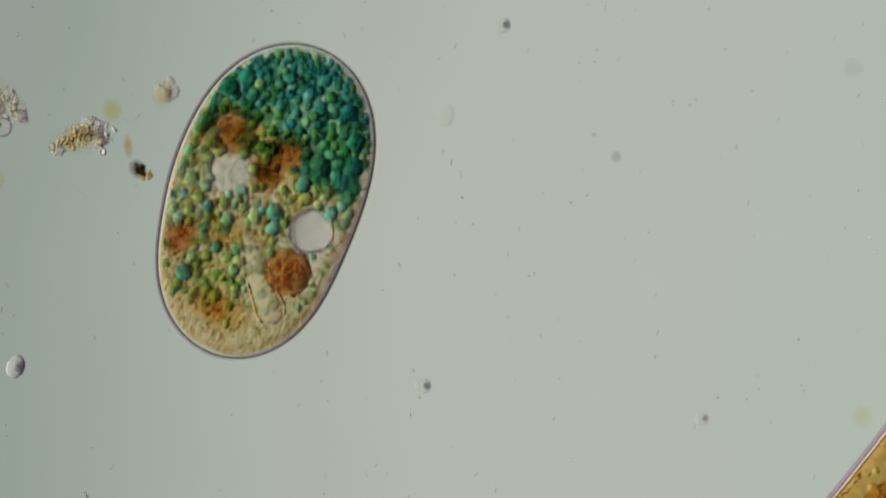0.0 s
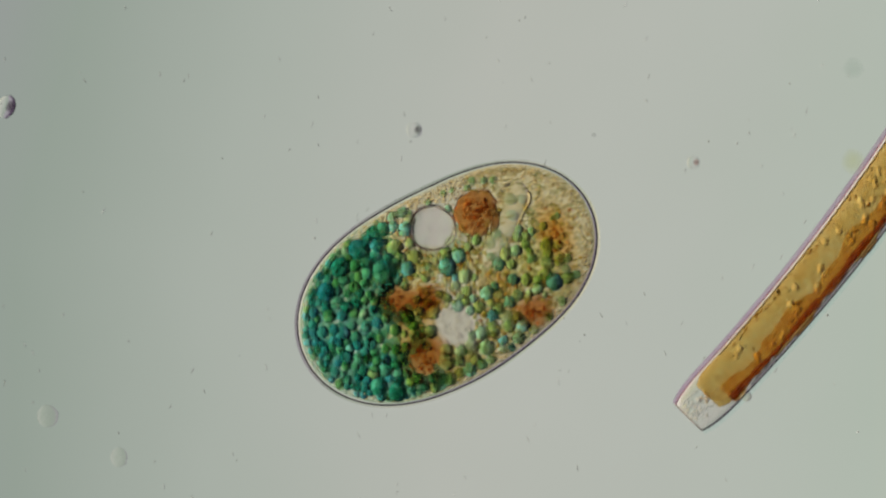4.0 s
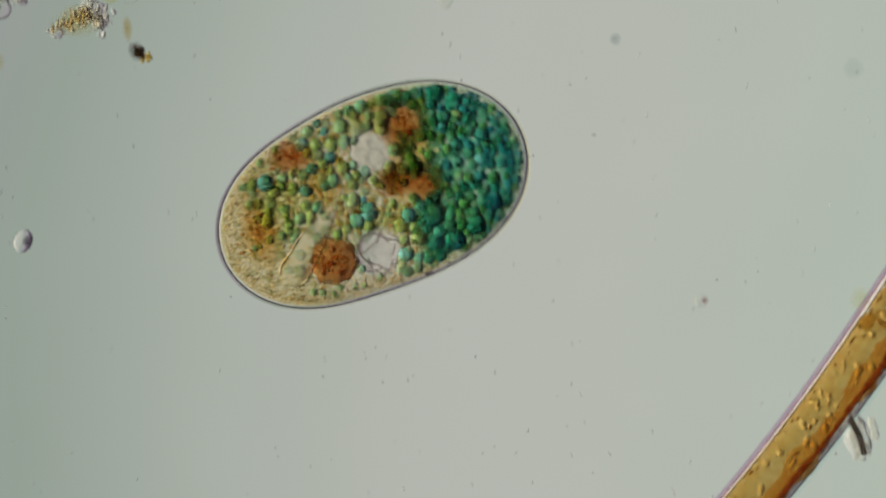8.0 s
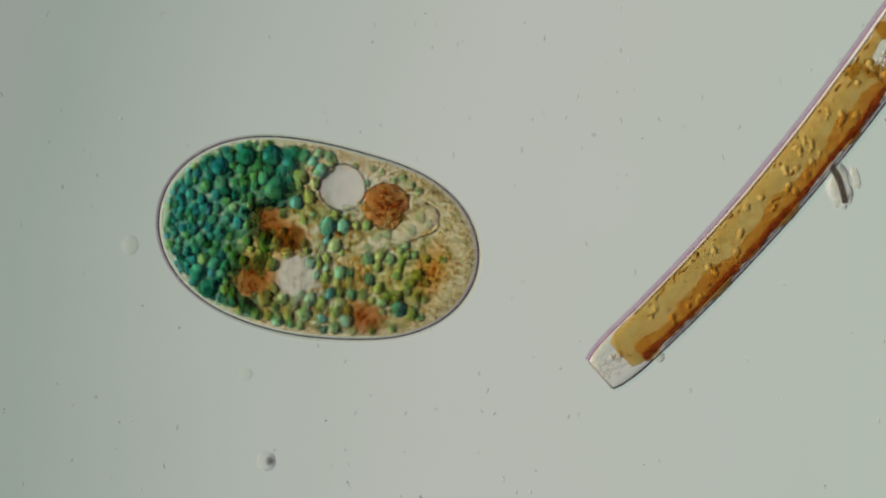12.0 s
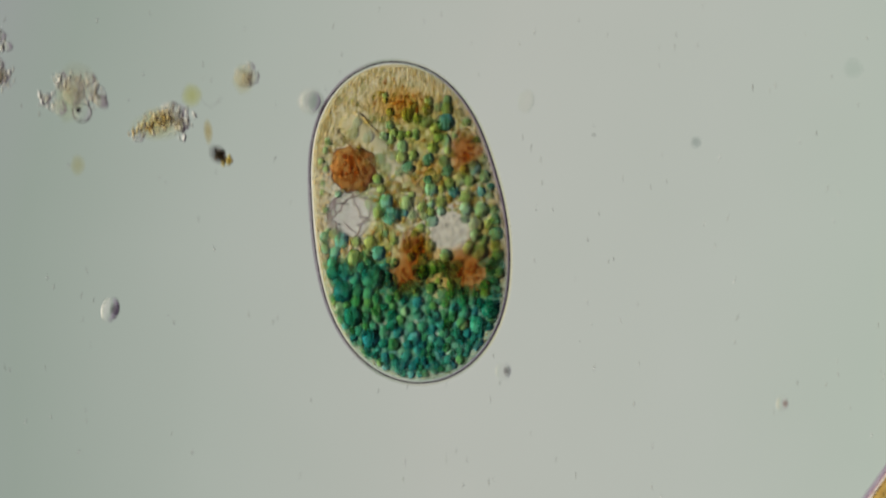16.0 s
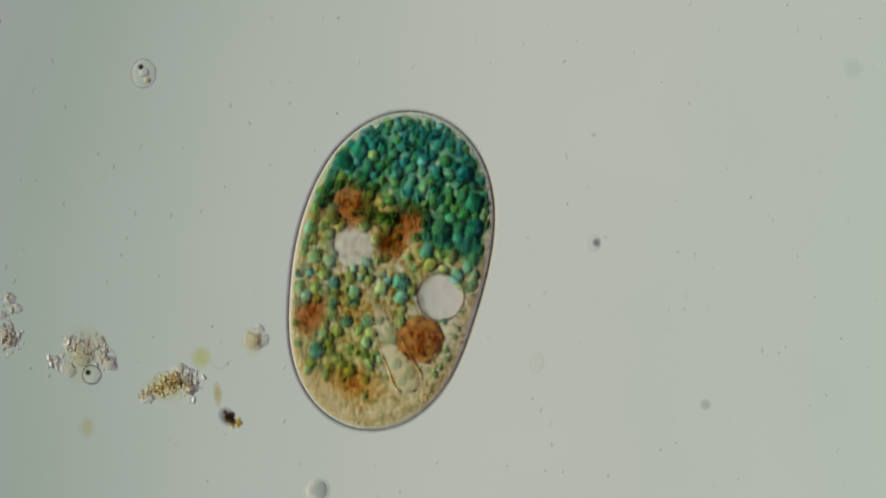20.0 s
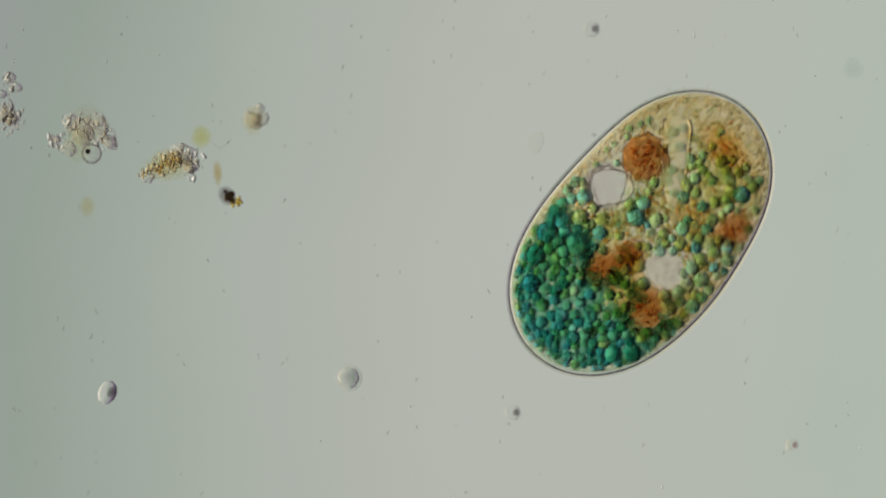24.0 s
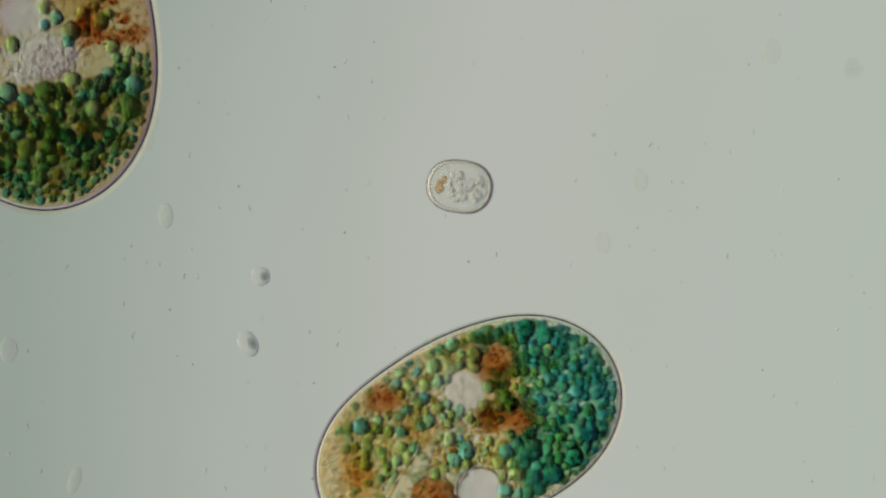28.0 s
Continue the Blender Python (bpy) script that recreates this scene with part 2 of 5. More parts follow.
S_RUST = filter_material("rust_stain", rgb(0.746, 0.455, 0.239), 1.1)
S_ORANGE = filter_material("orange_stain", rgb(0.95, 0.78, 0.46), 0.95)
S_BLUE = filter_material("blue_stain", rgb(0.86, 0.94, 0.97), 0.9)
S_OCHRE = filter_material("ochre_stain", rgb(0.95, 0.85, 0.56), 1.0)
S_TAN = filter_material("tan_stain", rgb(0.95, 0.82, 0.58), 0.95)
S_OLIVE = filter_material("olive_stain", rgb(0.93, 0.93, 0.68), 0.9)
S_TEAL = filter_material("teal_stain", rgb(0.78, 0.76, 0.5), 0.9)
S_RED = filter_material("red_fleck", rgb(0.92, 0.71, 0.54), 1.0, 110.0)
M_BITS = island_material("food_bit", [(0.0, (0.97, 0.9, 0.68)), (0.25, (0.86, 0.9, 0.66)), (0.45, (1, 0.97, 0.86)), (0.6, (0.95, 0.82, 0.58)), (0.75, (0.85, 0.91, 0.76)), (0.9, (0.9, 0.7, 0.48)), (1.0, (1, 0.98, 0.9))], 0.985, 1.06)
M_REDGRAIN = island_material("red_grain", [(0.0, (0.84, 0.62, 0.42)), (0.5, (0.93, 0.78, 0.56)), (1.0, (0.72, 0.46, 0.28))], 0.97, 1.04)


def body_material(name, stops, low, high, clear, organelles=()):
    """Cytoplasm: its pigment changes from the front end to the rear end, and is displaced where clear organelles (x, y, radius, tone) fill the cell."""
    m = Mat(name)
    pos = m.node("ShaderNodeTexCoord").outputs["Object"]
    y = m.node("ShaderNodeSeparateXYZ", {0: pos}).outputs["Y"]
    n = m.noise(14, 4, 0.6, pos)
    y = m.math("ADD", y, m.math("MULTIPLY", m.math("SUBTRACT", n, 0.5), 0.22))
    f = m.node("ShaderNodeMapRange", {0: y, 1: low, 2: high}).outputs[0]
    fine = m.noise(95, 3, 0.7, pos)
    base = m.ramp(f, stops)
    c = m.mix(m.ramp(fine, [(0.3, (0, 0, 0)), (0.7, (1, 1, 1))]), m.mix(1.0, base, rgb(0.965, 0.93, 0.87), "MULTIPLY"), base)
    for x, y, r, tone in organelles:
        away = m.node("ShaderNodeVectorMath", {0: m.node("ShaderNodeVectorMath", {0: pos, 1: (1, 1, 0)}, operation="MULTIPLY").outputs[0], 1: (x, y, 0)}, operation="DISTANCE").outputs["Value"]
        c = m.mix(m.node("ShaderNodeMapRange", {0: away, 1: r * 1.1, 2: r * 0.85}).outputs[0], c, rgb(*tone))
    return m.flesh(m.mix(1.0, c, c, "MULTIPLY"), clear, tint=c, bend=False)


M_PLASM = body_material("cytoplasm", [(0.0, (0.99, 0.94, 0.8)), (0.2, (0.99, 0.94, 0.8)), (0.31, (0.995, 0.977, 0.9)), (0.5, (0.995, 0.97, 0.885)), (0.62, (0.99, 0.97, 0.87)),
                                      (0.73, (0.92, 0.97, 0.86)), (1.0, (0.85, 0.95, 0.9))], -0.27, 0.27, 0.985, ((0.096, -0.022, 0.044, (0.998, 0.985, 0.96)), (-0.07, 0.03, 0.046, (0.993, 0.965, 0.905))))
M_PLASM_DARK = body_material("dark_cytoplasm", [(0.0, (0.975, 0.88, 0.68)), (0.3, (0.96, 0.84, 0.64)), (0.5, (0.965, 0.87, 0.7)), (0.57, (0.97, 0.89, 0.73)), (0.65, (0.97, 0.89, 0.73)), (0.74, (0.94, 0.87, 0.7)),
                                                (1.0, (0.91, 0.86, 0.69))], -0.36, 0.36, 0.97, ((0.003, 0.022, 0.048, (0.998, 0.985, 0.96)), (-0.04, 0.105, 0.042, (0.998, 0.985, 0.96)), (0.015, 0.105, 0.042, (0.998, 0.985, 0.96))))


def glass_material():
    m = Mat("slide_glass")
    n = m.noise(3, 2)
    c = m.ramp(n, [(0.3, (0.985, 0.99, 0.985)), (0.7, (1.0, 1.0, 1.0))])
    a = m.node("ShaderNodeBsdfTransparent", {"Color": c})
    m.t.links.new(a.outputs[0], m.out.inputs["Surface"])
    return m.m


M_GLASS = glass_material()


# ---- mesh helpers ----
def part(name, bm, material, parent=None, label="", smooth=True):
    me = bpy.data.meshes.new(name)
    bm.to_mesh(me)
    bm.free()
    return part_of(name, me, material, parent, label, smooth)


def part_of(name, me, material, parent=None, label="", smooth=True):
    if material is not None and not me.materials:
        me.materials.append(material)
    if smooth:
        me.polygons.foreach_set("use_smooth", [True] * len(me.polygons))
    ob = new(name, me)
    ob.parent = parent
    if label:
        tagged(ob, label)
    return ob


def thing(name, label, category, group="", kind=""):
    return tagged(new(name), label, category, group, kind)


def ball(radius=1.0, level=3, lumps=0.0, scale=5.0, seed=0):
    bm = bmesh.new()
    bmesh.ops.create_icosphere(bm, subdivisions=level, radius=radius)
    if lumps:
        for v in bm.verts:
            n = v.co.normalized()
            v.co += n * radius * lumps * noise.noise(n * scale + Vector((seed * 7.3, seed * 1.7, 0)))
    return bm


def squash(bm, m):
    bmesh.ops.transform(bm, matrix=m, verts=bm.verts)
    return bm


def tube(points, radius, sides=10, closed=False, flat=1.0, caps=True):
    """A tube along points; radius: a number or one for each point; flat: its height over its width."""
    bm = bmesh.new()
    n, rings = len(points), []
    pts = [Vector(p) for p in points]
    for i, p in enumerate(pts):
        a = pts[(i - 1) % n] if closed or i else p
        b = pts[(i + 1) % n] if closed or i < n - 1 else p
        d = (b - a).normalized()
        side = Vector((-d.y, d.x, 0)).normalized() if abs(d.z) < 0.99 else Vector((1, 0, 0))
        up = d.cross(side)
        r = radius[i] if isinstance(radius, (list, tuple)) else radius
        rings.append([bm.verts.new(p + (side * math.cos(k) + up * math.sin(k) * flat) * r)
                      for k in (2 * math.pi * j / sides for j in range(sides))])
    for i in range(n if closed else n - 1):
        a, b = rings[i], rings[(i + 1) % n]
        for j in range(sides):
            bm.faces.new((a[j], a[(j + 1) % sides], b[(j + 1) % sides], b[j]))
    if not closed and caps:
        bm.faces.new(rings[0][::-1])
        bm.faces.new(rings[-1])
    bmesh.ops.recalc_face_normals(bm, faces=bm.faces)
    return bm


ICO_V, ICO_F = None, None


def many(name, places, material, parent, label="", kind="", smooth=True):
    """One mesh of many small grains: (x, y, z, a, b, c, turn): its place, half sizes and turn about z."""
    global ICO_V, ICO_F
    if ICO_V is None:
        bm = ball(1.0, 1)
        ICO_V = np.array([v.co[:] for v in bm.verts])
        ICO_F = np.array([[v.index for v in f.verts] for f in bm.faces])
        bm.free()
    k = len(ICO_V)
    vs, fs = [], []
    for i, (x, y, z, a, b, c, turn) in enumerate(places):
        v = ICO_V * (a, b, c)
        co, si = math.cos(turn), math.sin(turn)
        vs.append(np.stack([v[:, 0] * co - v[:, 1] * si + x, v[:, 0] * si + v[:, 1] * co + y, v[:, 2] + z], 1))
        fs.append(ICO_F + k * i)
    me = bpy.data.meshes.new(name)
    me.from_pydata(np.concatenate(vs).tolist(), [], np.concatenate(fs).tolist())
    me.update()
    ob = part_of(name, me, material, parent, label, smooth)
    return tagged(ob, kind=kind) if kind else ob


# ---- the two large ciliates ----
class Egg:
    """The outline of a cell, rear end towards +y, and its thickness."""

    def __init__(self, scale, half, waves):
        self.s, self.h, self.w = scale, half, waves

    def edge(self, a):
        r = self.w[0]
        for k in range(1, 5):
            r += self.w[2 * k - 1] * math.cos(k * a) + self.w[2 * k] * math.sin(k * a)
        return r * self.s / 1000

    def ring(self, inset, n=160, z=0.0):
        out = []
        for i in range(n):
            a = 2 * math.pi * i / n
            r = self.edge(a) - inset
            out.append((r * math.cos(a), r * math.sin(a), z))
        return out

    def rho(self, x, y):
        return math.hypot(x, y) / self.edge(math.atan2(y, x))

    def top(self, x, y):
        return self.h * math.sqrt(max(0.0, 1 - self.rho(x, y) ** 4.5))

    def solid(self, inset=0.0, thin=1.0, n=96, m=20):
        bm = bmesh.new()
        rings = []
        for j in range(1, m):
            u = -math.pi / 2 + math.pi * j / m
            z = math.sin(u) * self.h * thin
            f = math.cos(u) ** (2 / 4.5)
            rings.append([bm.verts.new((x * f, y * f, z)) for x, y, _ in self.ring(inset, n)])
        low, up = bm.verts.new((0, 0, -self.h * thin)), bm.verts.new((0, 0, self.h * thin))
        for a, b in zip(rings, rings[1:]):
            for i in range(n):
                bm.faces.new((a[i], a[(i + 1) % n], b[(i + 1) % n], b[i]))
        for i in range(n):
            bm.faces.new((low, rings[0][(i + 1) % n], rings[0][i]))
            bm.faces.new((up, rings[-1][i], rings[-1][(i + 1) % n]))
        return bm


BALLS = []
for k in range(5):
    bm = ball(1.0, 3, 0.12, 1.6, k + 3)
    me = bpy.data.meshes.new("food_ball")
    bm.to_mesh(me)
    bm.free()
    BALLS.append(me)


def food_ball(name, x, y, z, r, material, parent, rng, label=""):
    """A food ball on one of five shared shapes."""
    base = BALLS[rng.randrange(5)]
    key = base.name + material.name
    me = bpy.data.meshes.get(key)
    if me is None:
        me = base.copy()
        me.name = key
    ob = part_of(name, me, material, parent, label)
    ob.location = (x, y, z)
    ob.rotation_euler = (rng.uniform(0, 6.28), rng.uniform(0, 6.28), rng.uniform(0, 6.28))
    ob.scale = (r * rng.uniform(0.86, 1.1), r * rng.uniform(0.9, 1.12), r * rng.uniform(0.86, 1.1))
    return ob


def scatter(egg, rng, tries, rule, taken, gap=0.78):
    """Places for balls: rule(x, y, rng) gives (radius, material) or None; they may overlap a little."""
    out = []
    for _ in range(tries):
        a, q = rng.uniform(0, 2 * math.pi), math.sqrt(rng.random())
        r = egg.edge(a) * q
        x, y = r * math.cos(a), r * math.sin(a)
        hit = rule(x, y, rng)
        if not hit:
            continue
        size, mat = hit
        if egg.rho(x, y) * egg.edge(a) + size * 0.9 > egg.edge(a) - 0.0065:
            continue
        if any((x - p) ** 2 + (y - q2) ** 2 < (gap * (size + s2)) ** 2 for p, q2, s2 in taken):
            continue
        taken.append((x, y, size))
        out.append((x, y, size, mat))
    return out


def wedge(egg, width):
    """A thin collar round the cell that tapers outwards, added to bend light into a violet and yellow fringe."""
    bm = bmesh.new()
    n = 200
    rings = [[bm.verts.new(p) for p in egg.ring(-d, n, z)] for d, z in ((0.0022, 0.003), (width, 0.0), (0.0022, -0.003))]
    for i in range(n):
        for a, b in zip(rings, rings[1:] + rings[:1]):
            bm.faces.new((a[i], a[(i + 1) % n], b[(i + 1) % n], b[i]))
    bmesh.ops.recalc_face_normals(bm, faces=bm.faces)
    return bm


def shell_parts(egg, cell, plasm, rng, grains, front_only, bare=()):
    part("cell_wall", egg.solid(0.0, 1.0, 128, 28), M_SHELL if egg.s < 1.1 else M_SHELL_THIN, cell, "clear glassy cell wall")
    part("cytoplasm", egg.solid(0.0035 * egg.s, 0.9), plasm, cell, "golden granular cytoplasm")
    part("pellicle", tube(egg.ring(-0.0012), 0.0017, 8, True, 3.0), M_PELLICLE, cell, "dark thin outer pellicle")
    part("cilia_fringe", wedge(egg, 0.007 if egg.s < 1.1 else 0.011), M_FRINGE if egg.s < 1.1 else M_FRINGE_GOLD, cell, "faint fringe of beating cilia", False)
    dots = []
    for _ in range(grains):
        a, q = rng.uniform(0, 2 * math.pi), math.sqrt(rng.random()) * 0.965
        r = egg.edge(a) * q
        x, y = r * math.cos(a), r * math.sin(a)
        if front_only(x, y) < rng.random() or any((x - p) ** 2 + (y - q2) ** 2 < s2 * s2 for p, q2, s2 in bare):
            continue
        s = rng.uniform(0.0009, 0.0019)
        dots.append((x, y, egg.top(x, y) * 0.87 + rng.uniform(-0.004, 0.004), s, s * rng.uniform(1.3, 3.0), s, math.atan2(y + 0.06, x) - math.pi / 2 + rng.gauss(0, 0.35)))
    for _ in range(1700):
        a = rng.uniform(0, 2 * math.pi)
        r = egg.edge(a) - rng.uniform(0.005, 0.022) * egg.s
        x, y = r * math.cos(a), r * math.sin(a)
        s = rng.uniform(0.0009, 0.0018)
        dots.append((x, y, egg.top(x, y) * rng.uniform(0.5, 0.9), s, s * rng.uniform(1, 2.2), s, a + rng.uniform(-0.5, 0.5)))
    many("grains", dots, M_GRAIN, cell, "fine amber grains under the pellicle", "stuff")
    lines = []
    for i in range(520):
        a = 2 * math.pi * (i + rng.uniform(-0.4, 0.4)) / 520
        r = egg.edge(a) - rng.uniform(0.009, 0.032)
        x, y = r * math.cos(a), r * math.sin(a)
        lines.append((x, y, egg.top(x, y) * rng.uniform(0.5, 0.95), rng.uniform(0.003, 0.0075), 0.0011, 0.001, a + rng.uniform(-0.35, 0.35)))
    many("trichocysts", lines, M_STRIA, cell, "pale radial rods under the rim", "stuff")


def draped(egg, x, y, a, b):
    """A thin lens of stained plasm that follows the upper face of the cell."""
    bm = squash(ball(1.0, 3), Matrix.Diagonal((a, b, 1, 1)))
    for v in bm.verts:
        gx, gy = x + v.co.x, y + v.co.y
        f = min(1.0, 0.97 / max(0.01, egg.rho(gx, gy)))
        v.co.x, v.co.y = gx * f - x, gy * f - y
        v.co.z = egg.top(gx * f, gy * f) * 0.965 + 0.0025 * v.co.z
    return bm


def cluster(name, x, y, z, a, b, count, size, material, parent, rng, label="", egg=None):
    out = []
    for _ in range(count):
        p, q = rng.gauss(0, 0.5), rng.gauss(0, 0.5)
        if p * p + q * q > 0.85:
            continue
        s = rng.uniform(size * 0.5, size)
        out.append((a * p, b * q, rng.uniform(-0.012, 0.012) - 0.01 * (p * p + q * q), s, s * rng.uniform(0.7, 1.4), s * 0.8, rng.uniform(0, 3.1)))
    ob = many(name, out, material, parent, label, "stuff")
    ob.location = (x, y, z)
    return ob


def lump(name, x, y, z, a, b, c, material, parent, lumps=0.25, scale=3.0, seed=1, turn=0.0, label=""):
    ob = part(name, squash(ball(1.0, 4, lumps, scale, seed), Matrix.Diagonal((a, b, c, 1))), material, parent, label)
    ob.matrix_local = pose(x, y, z, 0, 0, turn)
    return ob


ARCS = []
WAVES = (220.2, -3.0, 4.4, -57.7, 0.0, -1.0, 1.3, 6.7, 0.0)


def green_ciliate():
    cell = thing("ciliate", "large egg-shaped ciliate full of teal algae and rusty food balls", "ciliate")
    rng = random.Random(11)
    egg = Egg(1.0, 0.12, WAVES)
    shell_parts(egg, cell, M_PLASM, rng, 9000, lambda x, y: 1.0 if y < -0.17 else (0.75 if x > 0.09 and y < 0.06 else 0.65) if y < 0.08 else 0.06,
                bare=((0.096, -0.022, 0.046), (-0.07, 0.03, 0.054), (0.08, -0.098, 0.04), (0.07, -0.185, 0.022), (0.05, -0.165, 0.022), (0.03, -0.14, 0.02)))
    # organelles
    taken = []
    fv = lump("food_vacuole", 0.079, -0.104, 0.06, 0.041, 0.041, 0.045, M_RUST, cell, 0.2, 2.2, 2, label="round rust-brown food vacuole")
    cluster("food_grain", 0.0, 0.0, 0.046, 0.036, 0.036, 110, 0.0045, M_RUSTGRAIN, fv, rng, "rusty grains of digested food")
    for x, y, z, a, b, count, lab in ((-0.095, 0.106, 0.098, 0.05, 0.042, 210, "rust-brown patch of digested food"), (0.017, 0.1, 0.104, 0.042, 0.032, 170, "orange-brown patch of digested food"),
                                      (-0.122, -0.104, 0.09, 0.03, 0.032, 110, "small reddish patch of digested food"), (-0.008, 0.05, 0.098, 0.026, 0.028, 60, "thin brown patch of digested food"),
                                      (-0.03, -0.2, 0.085, 0.05, 0.03, 110, "orange-brown patch near the front end")):
        patch = cluster("food_patch", x, y, z, a, b, int(count * 0.4), 0.004, M_REDGRAIN, cell, rng, lab)
        part("haze", draped(egg, x, y, a * 1.3, b * 1.3), S_RUST if y > -0.19 else S_TAN, patch, "soft brown haze").location = (0, 0, -z)
    for x, y, z, a, b, mat, lab in ((-0.008, -0.208, 0.075, 0.06, 0.042, S_TAN, "orange haze near the front end"), (-0.05, 0.125, 0.085, 0.05, 0.035, S_OCHRE, "yellow-brown haze of digested food"),
                                    (-0.045, -0.14, 0.08, 0.06, 0.06, S_OLIVE, "olive haze between the algae"),
                                    (0.05, 0.03, 0.08, 0.04, 0.05, S_OLIVE, "olive haze over the algae"), (-0.13, 0.05, 0.08, 0.035, 0.04, S_TAN, "tan haze over the algae"), (0.0, 0.06, 0.08, 0.05, 0.03, S_TAN, "tan haze over the algae"),
                                    (0.0, 0.215, 0.08, 0.11, 0.06, S_BLUE, "blue-green haze of the rear end"), (0.1, 0.13, 0.08, 0.04, 0.05, S_OLIVE, "olive haze over the algae"),
                                    (-0.04, 0.085, 0.08, 0.085, 0.032, S_ORANGE, "amber haze behind the nucleus"),
                                    (-0.06, -0.07, 0.08, 0.07, 0.04, S_ORANGE, "amber haze between the algae")):
        part("haze", draped(egg, x, y, a, b), mat, cell, lab).location = (x, y, 0)
    nuc = lump("nucleus", -0.070, 0.030, 0.062, 0.054, 0.057, 0.042, M_NUCLEUS, cell, 0.22, 2.6, 8, label="pale grey granular nucleus")
    cluster("nucleus_grain", 0, 0, 0.04, 0.058, 0.06, 210, 0.0046, M_PEBBLE, nuc, rng, "clear pale grains")
    vac = lump("contractile_vacuole", 0.096, -0.022, 0.072, 0.043, 0.043, 0.03, M_VACUOLE, cell, 0.03, 2.0, 9, label="clear round contractile vacuole")
    for i in range(14):
        ring = [(0.0425 * math.cos(a), 0.0425 * math.sin(a), 0) for a in (2 * math.pi * (i + f / 6) / 14 for f in range(-1, 8))]
        mid = Vector(ring[4])
        arc = part("membrane", tube([Vector(p) - mid for p in ring], [0.0008 + 0.001 * math.sin(math.pi * (f + 0.5) / 9) for f in range(9)], 6), M_SKIN, vac, "thin dark piece of membrane")
        arc.location = mid + Vector((0, 0, 0.029))
        ARCS.append((arc, mid, i))
    for i in range(8):
        ring = [(0.0415 * math.cos(a), 0.0415 * math.sin(a), 0) for a in (2 * math.pi * (i + 0.3 + f / 9) / 8 for f in range(-1, 8))]
        mid = Vector(ring[4])
        fold = part("fold", tube([Vector(p) - mid for p in ring], [0.0007 + 0.0009 * math.sin(math.pi * (f + 0.5) / 9) for f in range(9)], 6), M_SKIN, vac, "fold of the membrane")
        fold.location = mid + Vector((0, 0, 0.029))
        ARCS.append((fold, mid, 14 + i))
    for x, y, r in ((-0.022, 0.014, 0.013), (0.02, -0.02, 0.011), (0.014, 0.02, 0.014), (-0.016, -0.022, 0.009), (0.03, 0.002, 0.008), (-0.002, -0.004, 0.012)):
        part("vesicle", squash(ball(r, 3, 0.1, 2, int(r * 999)), Matrix.Diagonal((1, 1, 0.8, 1))), M_VESICLE, vac, "small clear vesicle").location = (x, y, 0.022)
    # gullet: a clear funnel, narrow deep in the cell and wide at its mouth
    steps = [i / 24 for i in range(25)]
    axis = [(-0.034 + 0.119 * f, -0.04 - 0.156 * f, egg.top(-0.034 + 0.119 * f, -0.04 - 0.156 * f) * 0.8) for f in steps]
    wide = [(0.005 + 0.018 * min(1.0, f * 1.6) ** 0.8 + 0.003 * math.exp(-((f - 0.88) / 0.1) ** 2)) * math.sqrt(max(0.1, 1 - max(0.0, f - 0.88) ** 2 / 0.0156)) for f in steps]
    gul = part("gullet", tube(axis, wide, 20, False, 0.4), M_GULLET, cell, "clear funnel-shaped gullet")
    for sgn, first, last, thick, mat in ((-1, 2, 24, 0.003, M_SEAM), (1, 8, 24, 0.003, M_SEAM), (1.08, 9, 24, 0.001, M_MEMBRANE), (-1.14, 14, 24, 0.0008, M_FILM)):
        seam = [(x - sgn * w * -0.796, y - sgn * w * -0.607, z + 0.018) for (x, y, z), w in zip(axis, wide)][first:last]
        m = len(seam)
        part("seam", tube(seam, [thick * (0.35 + 0.65 * i / m) for i in range(m)], 8), mat, gul, "fine seam of the gullet")
    for k, d, r in ((12, 0.2, 0.009), (17, -0.3, 0.011), (20, 0.25, 0.012), (21, -0.45, 0.009), (7, 0.0, 0.008)):
        (x, y, z), w = axis[k], wide[k]
        lump("vesicle", x + 0.796 * w * d, y + 0.607 * w * d, z, r, r * 0.85, r * 0.5, M_BLUISH, gul, 0.2, 2.0, k, 30, "soft bluish vesicle in the gullet")
    for x, y, r in ((0.080, -0.102, 0.043), (0.095, -0.024, 0.05), (-0.072, 0.030, 0.043), (-0.094, 0.106, 0.043), (0.017, 0.1, 0.033),
                    (-0.122, -0.104, 0.026)):
        taken.append((x, y, r))
    for (x, y, z), w in list(zip(axis, wide))[2::2]:
        taken.append((x, y, w * 0.9))
